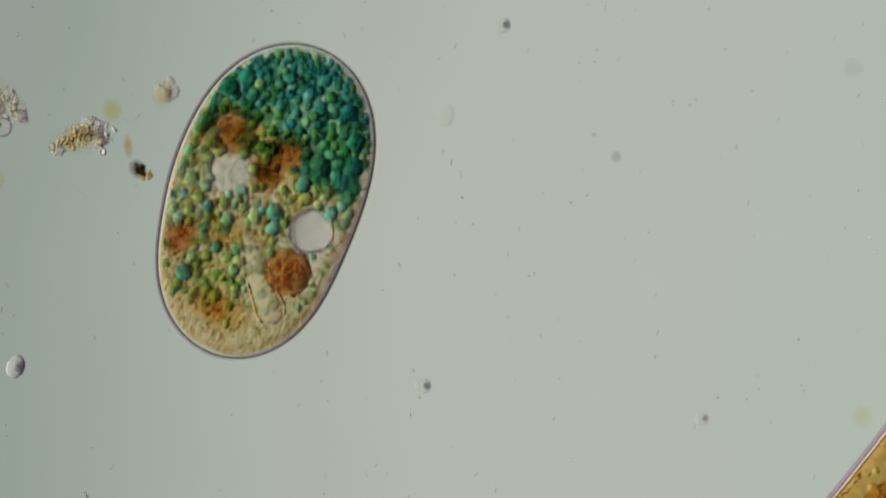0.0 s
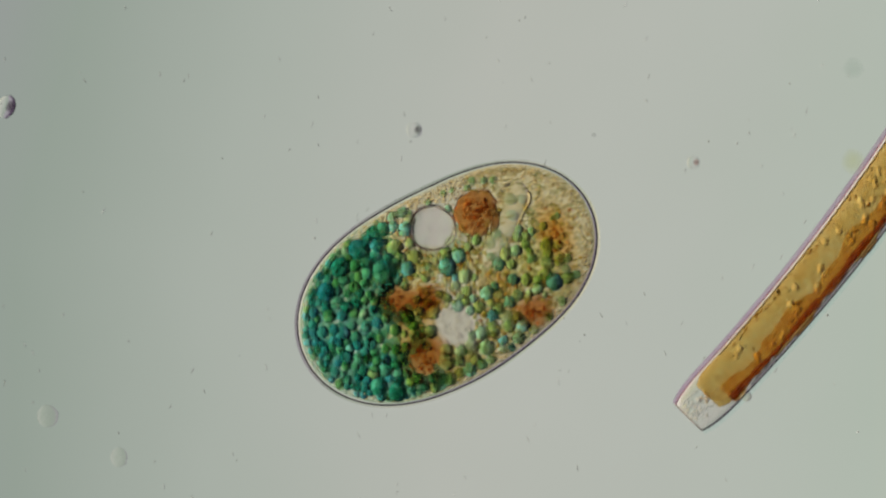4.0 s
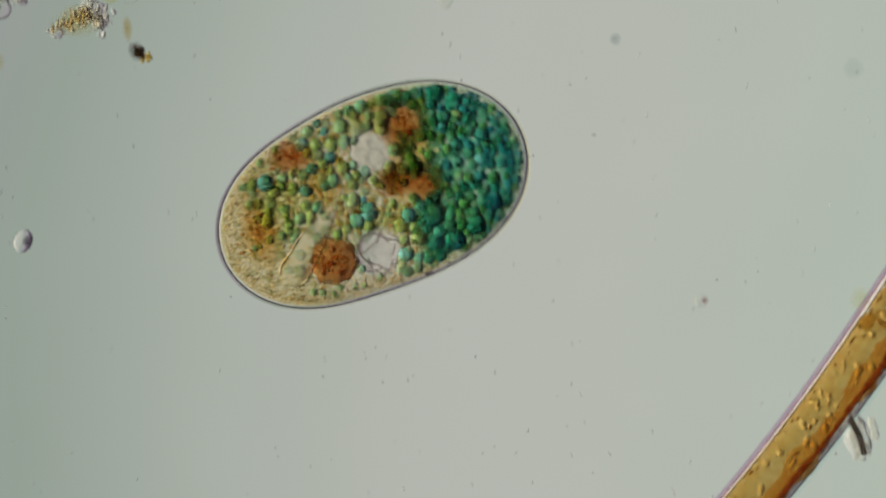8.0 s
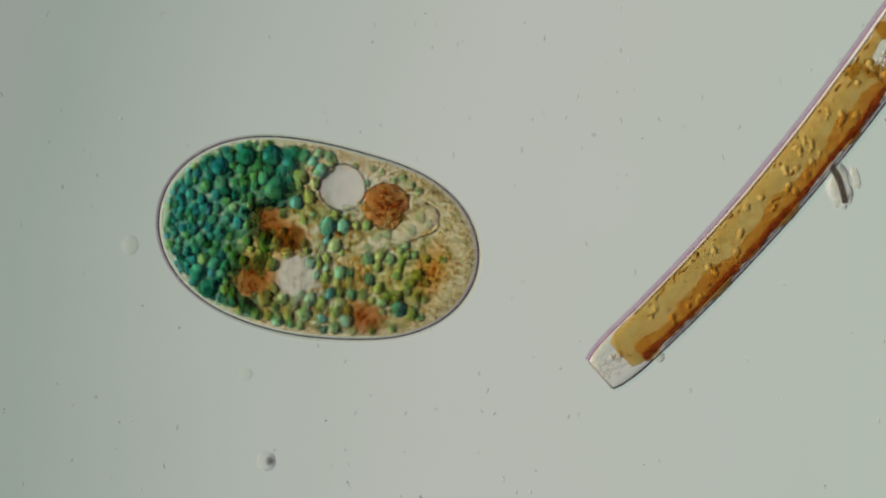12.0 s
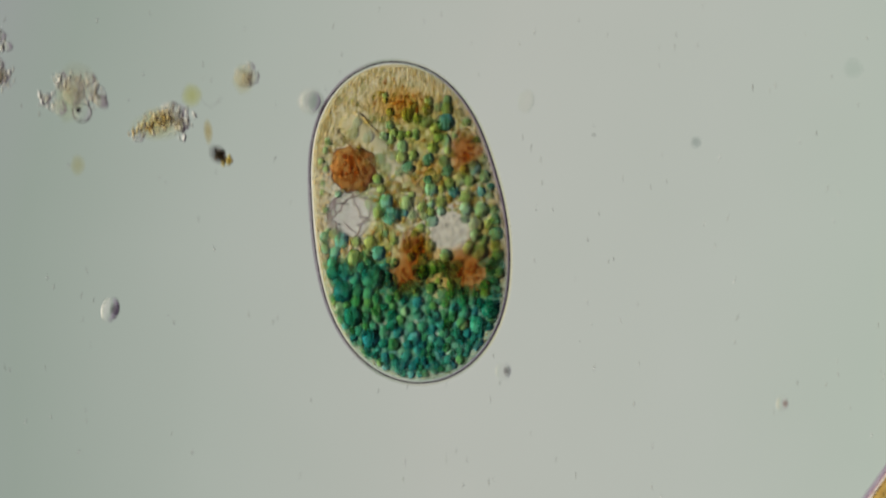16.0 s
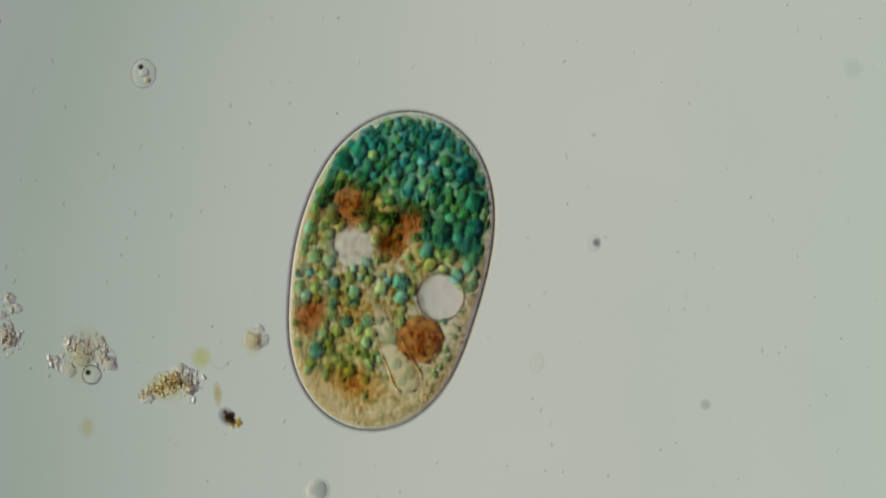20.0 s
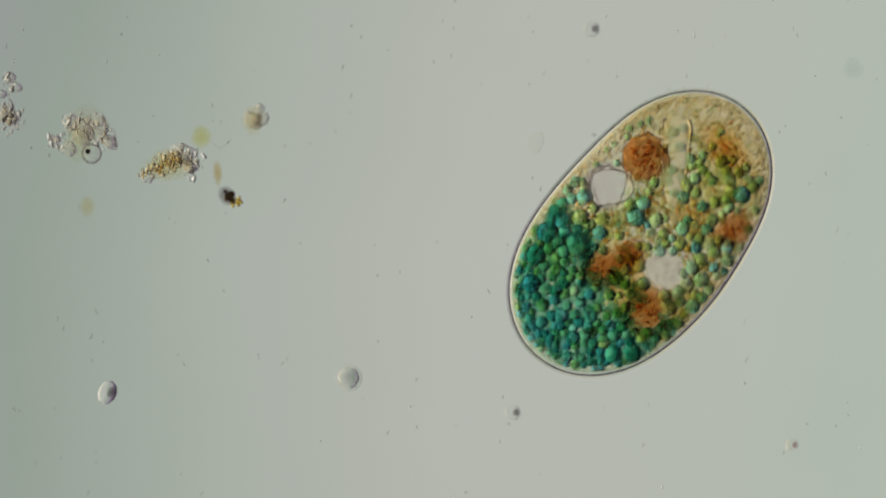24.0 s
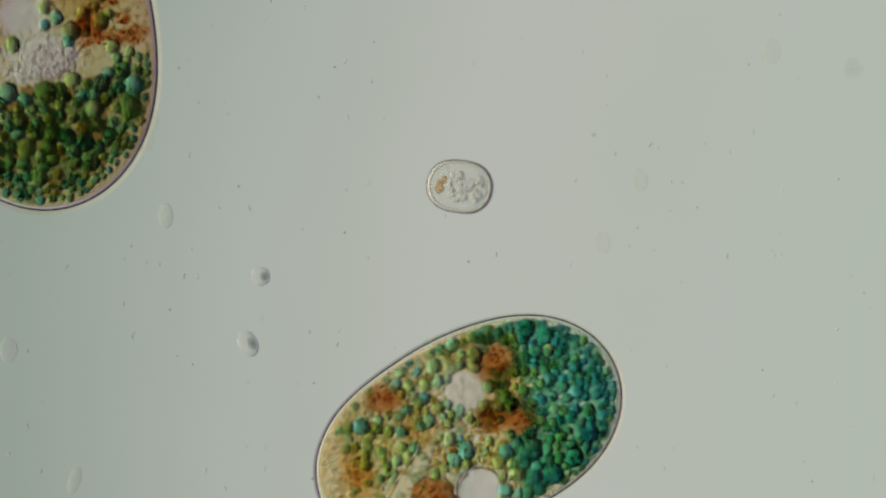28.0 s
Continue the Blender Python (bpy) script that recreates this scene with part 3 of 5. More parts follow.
    # food balls seen one by one
    for x, y, r, mat, lab in ((0.072, 0.09, 0.024, M_TEAL, "large teal alga"), (-0.094, -0.16, 0.017, M_TEAL, "blue-green alga"), (0.128, 0.108, 0.019, M_BLUE, "blue-green alga"),
                              (0.118, 0.152, 0.018, M_BLUE, "blue-green alga"), (-0.097, 0.2, 0.017, M_PALE_TEAL, "pale teal alga"), (-0.122, 0.176, 0.017, M_BLUE, "blue alga"),
                              (-0.153, 0.046, 0.014, M_PALE_TEAL, "pale teal alga"), (-0.12, 0.074, 0.016, M_GREEN, "green alga"), (-0.134, 0.0, 0.016, M_GREEN, "green alga"),
                              (0.024, -0.012, 0.018, M_BLUE, "blue-green alga"), (0.03, -0.038, 0.014, M_PALE_TEAL, "pale teal alga"), (-0.006, -0.03, 0.015, M_GREEN, "green alga"),
                              (-0.052, -0.048, 0.015, M_PALE_TEAL, "pale teal alga"), (-0.055, -0.1, 0.012, M_TEAL, "dark green alga"), (-0.085, -0.075, 0.012, M_BLUE, "dark blue-green alga"),
                              (-0.06, 0.072, 0.013, M_GREEN, "green alga over the nucleus"), (-0.034, 0.05, 0.012, M_OLIVE, "olive alga over the nucleus"), (-0.102, 0.012, 0.009, M_PALE_GREEN, "pale green alga over the nucleus"), (-0.045, 0.008, 0.011, M_PALE_GREEN, "pale green alga over the nucleus")):
        food_ball("alga", x, y, egg.top(x, y) * 0.72, r, mat, cell, rng, lab)
        taken.append((x, y, r))

    def rule(x, y, g):
        if -0.075 < x < 0.0 and 0.085 < y < 0.15:
            return (g.uniform(0.007, 0.0125), M_OLIVE if g.random() < 0.7 else M_PALE_GREEN) if g.random() < 0.1 else None
        if (x < 0.05 or y > 0.13) and y > 0.088 + (0.03 if -0.125 < x < 0.035 else 0.0) - 0.16 * max(0.0, x) + 0.35 * max(0.0, -x - 0.02) + 0.012 * math.sin(x * 40):
            edge = egg.rho(x, y) > 0.86
            return g.uniform(0.0058, 0.0095) if edge else g.uniform(0.0075, 0.0135) * (1.25 if g.random() < 0.12 else 1), (M_TEAL, M_TEAL, M_TEAL, M_TEAL, M_GREEN, M_GREEN, M_BLUE, M_OLIVE)[g.randrange(8)]
        if x > 0.045 and y > 0.015:
            return (g.uniform(0.0095, 0.017), (M_TEAL, M_TEAL, M_BLUE, M_GREEN, M_PALE_TEAL, M_OLIVE)[g.randrange(6)]) if g.random() < 0.25 else None
        if y > 0.0 and abs(x) > 0.115:
            return g.uniform(0.009, 0.0155), (M_PALE_TEAL, M_GREEN, M_GREEN, M_PALE_GREEN, M_OLIVE)[g.randrange(5)]
        if x > 0.05 and y < 0.01:
            return (g.uniform(0.004, 0.008), M_GREEN) if x > 0.11 and g.random() < 0.02 else None
        if y > -0.1:
            return (g.uniform(0.0075, 0.0145), (M_GREEN, M_GREEN, M_OLIVE, M_PALE_GREEN, M_TEAL)[g.randrange(5)]) if g.random() < 0.06 else None
        if y > -0.2 and -0.1 < x < 0.02:
            return (g.uniform(0.008, 0.0125), (M_OLIVE, M_OLIVE, M_PALE_GREEN, M_GREEN)[g.randrange(4)]) if g.random() < 0.08 else None
        if y > -0.225 and g.random() < 0.012:
            return g.uniform(0.005, 0.01), M_GREEN
        return None

    found = scatter(egg, rng, 16000, rule, taken, 0.7)
    found.sort(key=lambda f: -f[2])
    for i, (x, y, r, mat) in enumerate(found[:297]):
        food_ball("alga", x, y, egg.top(x, y) * 0.82 - r * 0.35 + rng.uniform(-0.011, 0.002), r, mat, cell, rng)
    rest = [(x, y, egg.top(x, y) * 0.86 - r * 0.4, r, r * rng.uniform(0.85, 1.15), r, rng.uniform(0, 3)) for x, y, r, mat in found[297:]]
    if rest:
        many("algae", rest, M_TEAL_SMALL, cell, "crowded small teal algae", "stuff")
    bits = []
    for _ in range(1800):
        x, y = rng.uniform(-0.17, 0.12), rng.gauss(-0.03, 0.1)
        if egg.rho(x, y) > 0.9 or y > 0.13 or (x > 0.05 and y < 0.0 and rng.random() < 0.6) or any((x - p) ** 2 + (y - q) ** 2 < (0.85 * r) ** 2 for p, q, r in taken):
            continue
        r = rng.uniform(0.0018, 0.0048)
        bits.append((x, y, egg.top(x, y) * 0.84 + rng.uniform(-0.01, 0.008), r, r * rng.uniform(0.8, 1.8), r * 0.7, rng.uniform(0, 3.1)))
    many("food_bits", bits, M_BITS, cell, "half-digested amber and olive bits between the algae", "stuff", False)
    free = [(0.096, -0.022, 0.04), (-0.042, 0.112, 0.034), (-0.07, 0.03, 0.044), (-0.1, 0.108, 0.048), (0.018, 0.088, 0.042), (-0.112, -0.108, 0.022), (0.08, -0.098, 0.03), (0.07, -0.185, 0.018), (0.05, -0.165, 0.018), (0.03, -0.14, 0.016)]
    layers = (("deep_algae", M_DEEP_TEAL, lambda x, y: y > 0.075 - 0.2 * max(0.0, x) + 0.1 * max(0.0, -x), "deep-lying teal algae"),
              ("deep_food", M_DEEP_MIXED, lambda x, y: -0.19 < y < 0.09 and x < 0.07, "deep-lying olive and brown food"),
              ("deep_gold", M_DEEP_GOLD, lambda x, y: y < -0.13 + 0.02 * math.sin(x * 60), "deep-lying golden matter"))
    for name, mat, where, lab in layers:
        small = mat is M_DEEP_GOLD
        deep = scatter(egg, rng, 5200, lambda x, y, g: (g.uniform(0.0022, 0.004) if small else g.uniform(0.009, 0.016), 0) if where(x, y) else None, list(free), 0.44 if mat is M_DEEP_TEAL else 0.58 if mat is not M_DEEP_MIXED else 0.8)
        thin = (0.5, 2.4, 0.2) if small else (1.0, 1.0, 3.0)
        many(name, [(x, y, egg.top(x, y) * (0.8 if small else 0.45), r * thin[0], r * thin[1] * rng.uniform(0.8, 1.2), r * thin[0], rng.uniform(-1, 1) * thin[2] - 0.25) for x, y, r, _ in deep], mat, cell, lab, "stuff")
    return cell


def dark_ciliate():
    cell = thing("ciliate", "larger ciliate with dark green algae and rust-speckled front half", "ciliate")
    rng = random.Random(23)
    egg = Egg(1.29, 0.15, WAVES)
    shell_parts(egg, cell, M_PLASM_DARK, rng, 11000, lambda x, y: 1.0 if y < 0.02 else 0.12, bare=((-0.04, 0.105, 0.045), (0.02, 0.105, 0.04), (0.003, 0.022, 0.05)))
    taken = []
    nuc = lump("nucleus", -0.02, 0.108, 0.08, 0.062, 0.036, 0.05, M_NUCLEUS, cell, 0.22, 2.6, 8, label="pale grey granular nucleus")
    cluster("nucleus_grain", 0, 0, 0.05, 0.1, 0.06, 380, 0.0058, M_PEBBLE, nuc, rng, "clear pale grains")
    vac = lump("contractile_vacuole", 0.003, 0.022, 0.105, 0.047, 0.05, 0.03, M_SOFTVAC, cell, 0.06, 2.0, 9, label="clear vacuole with small bubbles inside")
    for x, y, a, b in ((-0.13, -0.03, 0.09, 0.11), (0.12, -0.05, 0.09, 0.1), (-0.05, -0.15, 0.1, 0.08)):
        part("haze", squash(ball(1.0, 3), Matrix.Diagonal((a, b, 0.006, 1))), S_ORANGE, cell, "rusty haze in the front half").location = (x, y, 0.1)
    for bx, by, br in ((-0.02, 0.018, 0.016), (0.016, 0.022, 0.013), (0.0, -0.012, 0.019), (0.026, -0.014, 0.01), (-0.027, -0.016, 0.011), (-0.004, 0.034, 0.009)):
        lump("bubble", bx, by, 0.022, br, br, br * 0.7, M_VESICLE, vac, 0.12, 2, int(br * 999))
    ring = [(0.047 * math.cos(a), 0.05 * math.sin(a), 0.014) for a in (2 * math.pi * i / 40 for i in range(40))]
    part("membrane", tube(ring, 0.001, 6, True), M_FAINTRIM, vac, "thin grey membrane")
    part("haze", squash(ball(1.0, 3), Matrix.Diagonal((0.2, 0.11, 0.006, 1))), S_TEAL, cell, "olive plasm of the rear half").location = (0, 0.25, 0.04)
    for i in range(34):
        x, y = rng.uniform(-0.235, -0.07), rng.uniform(-0.2, 0.12)
        if egg.rho(x, y) > 0.86:
            continue
        part("haze", squash(ball(1.0, 2), Matrix.Diagonal((rng.uniform(0.02, 0.04), rng.uniform(0.014, 0.026), 0.005, 1))), S_RED, cell, "reddish fleck").location = (x, y, egg.top(x, y) * 0.88)
        cluster("food_patch", x, y, egg.top(x, y) * 0.9, 0.026, 0.02, 34, 0.0042, M_REDGRAIN, cell, rng, "reddish flecks of digested food")
    for i in range(4):
        x, y = rng.uniform(0.08, 0.19), rng.uniform(-0.1, 0.1)
        part("haze", squash(ball(1.0, 2), Matrix.Diagonal((0.035, 0.03, 0.005, 1))), S_RED, cell, "reddish fleck").location = (x, y, egg.top(x, y) * 0.88)
        cluster("food_patch", x, y, egg.top(x, y) * 0.9, 0.03, 0.028, 40, 0.0045, M_REDGRAIN, cell, rng, "reddish flecks of digested food")
    seam = [(0.03 - 0.1 * f + 0.012 * math.sin(f * 3.1), -0.15 + 0.19 * f, egg.top(0.03 - 0.1 * f, -0.15 + 0.19 * f) * 0.97) for f in (i / 14 for i in range(15))]
    gul = part("gullet", tube(seam, 0.0034, 8), M_SEAM, cell, "pale seam of the gullet")
    part("seam", tube([(x + 0.006, y + 0.003, z + 0.003) for x, y, z in seam[:10]], 0.001, 6), M_MEMBRANE, gul, "dark line beside the gullet")
    part("seam", tube([(x - 0.05 - 0.002 * i, y - 0.01, z + 0.003) for i, (x, y, z) in enumerate(seam[:7])], 0.0012, 6), M_MEMBRANE, gul, "dark line beside the gullet")
    for x, y, r, mat in ((-0.08, 0.074, 0.018, M_GREEN_DARK), (-0.072, 0.09, 0.012, M_PALE_TEAL), (-0.061, 0.045, 0.013, M_TEAL), (-0.164, 0.19, 0.0175, M_BLUE), (-0.13, 0.04, 0.01, M_GREEN),
                         (0.024, 0.074, 0.014, M_OLIVE), (-0.15, 0.225, 0.021, M_GREEN), (-0.09, 0.215, 0.02, M_GREEN), (-0.19, 0.02, 0.015, M_OLIVE), (-0.06, 0.27, 0.017, M_BLUE)):
        food_ball("alga", x, y, egg.top(x, y) * 0.88, r, mat, cell, rng)
        taken.append((x, y, r))
    for x, y, a, b in ((-0.109, 0.206, 0.034, 0.03), (-0.03, 0.175, 0.03, 0.02)):
        part("haze", squash(ball(1.0, 3), Matrix.Diagonal((a, b, 0.006, 1))), S_RED, cell, "rusty food among the algae").location = (x, y, egg.top(x, y) * 0.93)
    taken += [(-0.05, 0.105, 0.035), (0.03, 0.105, 0.035), (-0.01, 0.105, 0.035), (0.003, 0.022, 0.05)]

    def rule(x, y, g):
        if y > 0.163 - 0.25 * max(0.0, abs(x + 0.02) - 0.06) + 0.014 * math.sin(x * 55 + 1):
            return g.uniform(0.006, 0.0095) if egg.rho(x, y) > 0.87 else g.uniform(0.01, 0.019), (M_GREEN_DARK, M_GREEN_DARK, M_GREEN_DARK, M_GREEN_DARK, M_GREEN, M_TEAL, M_OLIVE, M_BLUE)[g.randrange(8)]
        if y > 0.07 or (abs(x + 0.03) < 0.06 and y > -0.1):
            return (g.uniform(0.01, 0.017), M_GREEN if g.random() < 0.5 else M_TEAL) if g.random() < 0.012 else None
        return (g.uniform(0.009, 0.018), M_OLIVE) if g.random() < 0.008 else None

    found = scatter(egg, rng, 9000, rule, taken, 0.68)
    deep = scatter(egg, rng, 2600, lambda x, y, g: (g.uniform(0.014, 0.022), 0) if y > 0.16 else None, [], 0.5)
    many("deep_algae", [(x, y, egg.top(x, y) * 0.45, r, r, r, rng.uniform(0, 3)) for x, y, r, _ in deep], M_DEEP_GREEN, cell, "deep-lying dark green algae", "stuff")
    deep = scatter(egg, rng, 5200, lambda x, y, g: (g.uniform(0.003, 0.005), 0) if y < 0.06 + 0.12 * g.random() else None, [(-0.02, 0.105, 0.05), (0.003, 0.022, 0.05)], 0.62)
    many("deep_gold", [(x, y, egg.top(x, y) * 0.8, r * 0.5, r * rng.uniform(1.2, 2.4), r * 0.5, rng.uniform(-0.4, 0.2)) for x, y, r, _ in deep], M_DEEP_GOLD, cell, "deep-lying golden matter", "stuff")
    found.sort(key=lambda f: -f[2])
    for x, y, r, mat in found[:285]:
        food_ball("alga", x, y, egg.top(x, y) * 0.87 - r * 0.35 + rng.uniform(-0.006, 0.004), r, mat, cell, rng)
    rest = [(x, y, egg.top(x, y) * 0.86 - r * 0.4, r, r * rng.uniform(0.85, 1.15), r, rng.uniform(0, 3)) for x, y, r, mat in found[285:]]
    if rest:
        many("algae", rest, M_DARK_SMALL, cell, "crowded small green algae", "stuff")
    return cell


def small_ciliate():
    cell = thing("ciliate", "small clear oval ciliate with an orange spot and grey granules", "ciliate")
    rng = random.Random(5)
    egg = Egg(0.222, 0.034, (242, 4, 0, 28, 0, 2, 0, -4, 0))
    part("cytoplasm", egg.solid(0.002, 0.9, 64, 14), M_SMALL, cell, "clear pale cytoplasm")
    part("clear_rim", tube(egg.ring(0.0045, 96), 0.0034, 8, True, 2.0), M_RIM, cell, "pale clear cell rim")
    part("pellicle", tube(egg.ring(0.0005, 96), 0.0017, 8, True, 2.0), M_GREYWALL, cell, "grey outer pellicle")
    lump("nucleus", -0.012, -0.006, 0.026, 0.013, 0.012, 0.008, M_NUCLEUS, cell, 0.3, 3, 4, label="round granular nucleus")
    lump("food_patch", 0.037, 0.006, 0.024, 0.008, 0.012, 0.007, M_PALEORANGE, cell, 0.3, 3, 6, label="orange food spot")
    cluster("granule", -0.005, 0, 0.026, 0.045, 0.032, 46, 0.0065, M_PEBBLE, cell, rng, "clear grey granules")
    lump("food_patch", 0.03, -0.008, 0.024, 0.005, 0.007, 0.005, M_PALEORANGE, cell, 0.3, 3, 9, label="orange food spot")
    for i, (x, y, r) in enumerate(((-0.03, 0.012, 0.011), (0.008, -0.018, 0.012), (-0.006, 0.018, 0.009), (-0.034, -0.012, 0.009), (0.014, 0.014, 0.008))):
        lump("vesicle", x, y, 0.022, r, r * 0.9, r * 0.6, M_SMALLVES, cell, 0.2, 2.0, i, 20 * i, "pale clear vesicle")
    cluster("dark_granule", -0.01, 0, 0.028, 0.04, 0.028, 7, 0.003, M_GREYGRAIN, cell, rng, "dark fine granules")
    return cell


M_GREYWALL = clear_material("grey_pellicle", rgb(0.3, 0.29, 0.32), 0.75, rgb(0.78, 0.77, 0.8), 60, 1.04, 0.1)
M_GREYGRAIN = island_material("grey_grain", [(0.0, (0.75, 0.72, 0.66)), (1.0, (0.86, 0.83, 0.77))], 0.92, 1.08)
M_SMALLVES = clear_material("small_vesicle", rgb(0.9, 0.9, 0.85), 0.98, rgb(1.0, 0.995, 0.98), 60, 1.03, 0.2)
M_SMALL = clear_material("small_cytoplasm", rgb(0.8, 0.78, 0.7), 0.95, rgb(1.0, 0.995, 0.98), 60, 1.022, 0.3)


# ---- the golden filament ----
def golden_fill():
    m = Mat("golden_fill")
    pos = m.node("ShaderNodeTexCoord").outputs["Object"]
    n = m.noise(22, 5, 0.65, pos)
    f = m.noise(90, 3, 0.7, pos)
    c = m.ramp(n, [(0.3, (0.9, 0.74, 0.4)), (0.48, (0.955, 0.86, 0.54)), (0.7, (0.97, 0.92, 0.68))])
    c = m.mix(m.ramp(f, [(0.35, (0, 0, 0)), (0.6, (0.6, 0.6, 0.6))]), c, rgb(0.82, 0.6, 0.26))
    return m.flesh(m.mix(1.0, c, c, "MULTIPLY"), 0.85, tint=c, normal=m.bump(f, 0.4, 0.004), ior=1.012)


M_GOLD = golden_fill()
M_BROWN = rust_material("brown_strip", (0.62, 0.3, 0.12), (0.92, 0.62, 0.3), 60, 0.95, 1.02)
M_AMBER = rust_material("amber_strip", (0.88, 0.62, 0.31), (0.97, 0.86, 0.58), 34, 0.98, 1.008)
M_WALL = clear_material("filament_wall", rgb(0.7, 0.62, 0.58), 0.95, rgb(0.98, 0.96, 0.95), 30, 1.02, 0.1)
M_CLEAR = clear_material("clear_tip", rgb(0.8, 0.82, 0.82), 0.9, rgb(0.99, 1.0, 1.0), 90, 1.03, 0.7)
M_PINK = clear_material("pink_edge", rgb(0.6, 0.35, 0.4), 0.7, rgb(0.95, 0.72, 0.8), 30, 1.04)
M_DROP = island_material("oil_drop", [(0.0, (1, 1, 0.95)), (0.7, (1, 0.97, 0.86)), (1.0, (0.95, 0.86, 0.66))], 0.995, 1.14)
M_BROWNFLECK = island_material("brown_fleck", [(0.0, (0.6, 0.42, 0.22)), (0.6, (0.74, 0.6, 0.34)), (1.0, (0.5, 0.46, 0.3))], 0.95, 1.06)


def band_material(name, tint):
    m = Mat(name)
    n = m.noise(40, 2)
    t = m.node("ShaderNodeBsdfTransparent", {"Color": m.mix(n, tint, m.mix(0.5, tint, rgb(1, 1, 1)))})
    m.t.links.new(t.outputs[0], m.out.inputs["Surface"])
    return m.m


M_CLEARFOLD = clear_material("clear_fold", rgb(0.6, 0.6, 0.6), 0.95, rgb(0.98, 0.98, 0.98), 40, 1.04, 0.1)
# Tinted bands that paint the optics' colour fringes beside the filament.
M_PINKBAND = band_material("pink_fringe", rgb(0.84, 0.7, 0.83))
M_CYANBAND = band_material("cyan_fringe", rgb(0.93, 0.985, 0.985))


def filament_line(n=90, length=1.5):
    x = y = 0.0
    out = [(0.0, 0.0)]
    for i in range(n - 1):
        s = length * (i + 0.5) / (n - 1)
        a = radians(42.0 + 12.5 * min(1.0, s / 0.75) + 3 * max(0.0, min(1.0, s - 0.75)))
        x += math.cos(a) * length / (n - 1)
        y += math.sin(a) * length / (n - 1)
        out.append((x, y))
    return out


def beside(line, k, d):
    """The point d to the right of the k-th point of a line."""
    a, b = line[max(0, k - 1)], line[min(len(line) - 1, k + 1)]
    l = math.hypot(b[0] - a[0], b[1] - a[1])
    return line[k][0] + (b[1] - a[1]) / l * d, line[k][1] - (b[0] - a[0]) / l * d


def golden_filament():
    fil = thing("filament", "curved golden-brown tubular filament with a clear empty tip", "filament")
    rng = random.Random(3)
    line = filament_line()
    n = len(line)
    z = 0.0
    half = [0.040 + 0.007 * min(1, k / 40) for k in range(n)]
    half[0], half[1], half[2], half[3] = 0.031, 0.036, 0.0385, 0.04
    part("wall", tube([(*beside(line, k, 0.05 * half[k]), z) for k in range(n)], [h * 1.06 for h in half], 20, False, 0.95), M_WALL, fil, "clear glassy outer wall")
    # the filling is broken by an empty patch
    for k0, k1 in ((3, 43), (49, n - 1)):
        r = [half[k] * (0.7 if k == k0 else 0.87 if k == k0 + 1 else 0.6 if k == k1 and k1 < n - 1 else 0.9) for k in range(k0, k1 + 1)]
        part("filling", tube([(*line[k], z) for k in range(k0, k1 + 1)], r, 18, False, 0.9), M_GOLD, fil, "golden granular filling")
    part("filling_bridge", tube([(*beside(line, k, -0.58 * half[k]), z) for k in range(41, 52)], [half[k] * (0.24 + 0.07 * math.sin(k * 2.3)) for k in range(41, 52)], 12, False, 1.4), M_GOLD, fil, "golden bridge beside the empty patch")
    jag = [rng.uniform(-1, 1) for _ in range(2 * n)]
    step = [i / 2 for i in range(9, 2 * n - 2)]

    def along(k, d):
        i = int(k)
        p, q = beside(line, i, d * half[i]), beside(line, min(n - 1, i + 1), d * half[min(n - 1, i + 1)])
        return p[0] + (q[0] - p[0]) * (k - i), p[1] + (q[1] - p[1]) * (k - i)

    part("amber_strip", tube([(*along(k, 0.56), z + half[int(k)] * 0.5) for k in step], [0.0165 + 0.006 * math.sin(k * 0.55) + 0.003 * math.sin(k * 1.27) + 0.002 * jag[int(2 * k)] for k in step], 10, False, 0.4), M_AMBER, fil, "amber band beside the brown strip")
    part("brown_strip", tube([(*along(k, 0.79 + 0.03 * math.sin(k * 0.7)), z + half[int(k)] * 0.42) for k in step], [0.0055 + 0.0014 * math.sin(k * 0.37) + 0.0018 * jag[int(2 * k)] for k in step], 10, False, 0.8), M_BROWN, fil, "dark red-brown strip along one side")
    flecks = []
    for _ in range(95):
        k = rng.uniform(7, n - 2)
        x, y = along(k, rng.gauss(-0.72, 0.05) if rng.random() < 0.7 else rng.uniform(-0.6, 0.6))
        w = rng.uniform(0.0012, 0.0026)
        flecks.append((x, y, z + half[int(k)] * 0.9, w, w * rng.uniform(1.5, 4), w, radians(rng.gauss(-40, 14))))
    many("fleck", flecks, M_BROWNFLECK, fil, "small dark brown flecks", "stuff")
    # Pink left edge, dark right edge and colour fringes paint in the slanting light.
    for side, d, r, mat, lab in ((-1, 1.1, 0.004, M_PINKBAND, "soft violet fringe"), (1, 1.2, 0.0052, M_CYANBAND, "faint blue-green fringe"), (-1, 1.0, 0.0016, M_PINK, "pinkish bright edge"),
                                 (1, 1.11, 0.0018, M_PELLICLE, "dark edge"), (1, 0.98, 0.0013, M_PELLICLE, "dark inner line"), (-1, 0.84, 0.0013, M_MEMBRANE, "dark inner line")):
        part("edge", tube([(*beside(line, k, side * (d + (0.015 * jag[k] if d < 0.9 else 0)) * half[k]), z + 0.004) for k in range(0 if d >= 1.0 else 7, n)], r, 8, False, 2.0 if r < 0.004 else 0.3), mat, fil, lab)
    tip = [(*beside(line, 0, d * half[0]), z) for d in (-1.0, -0.5, 0.5, 1.05)]
    part("tip_rim", tube(tip, 0.0018, 8), M_FILM, fil, "thin grey rim of the open tip")
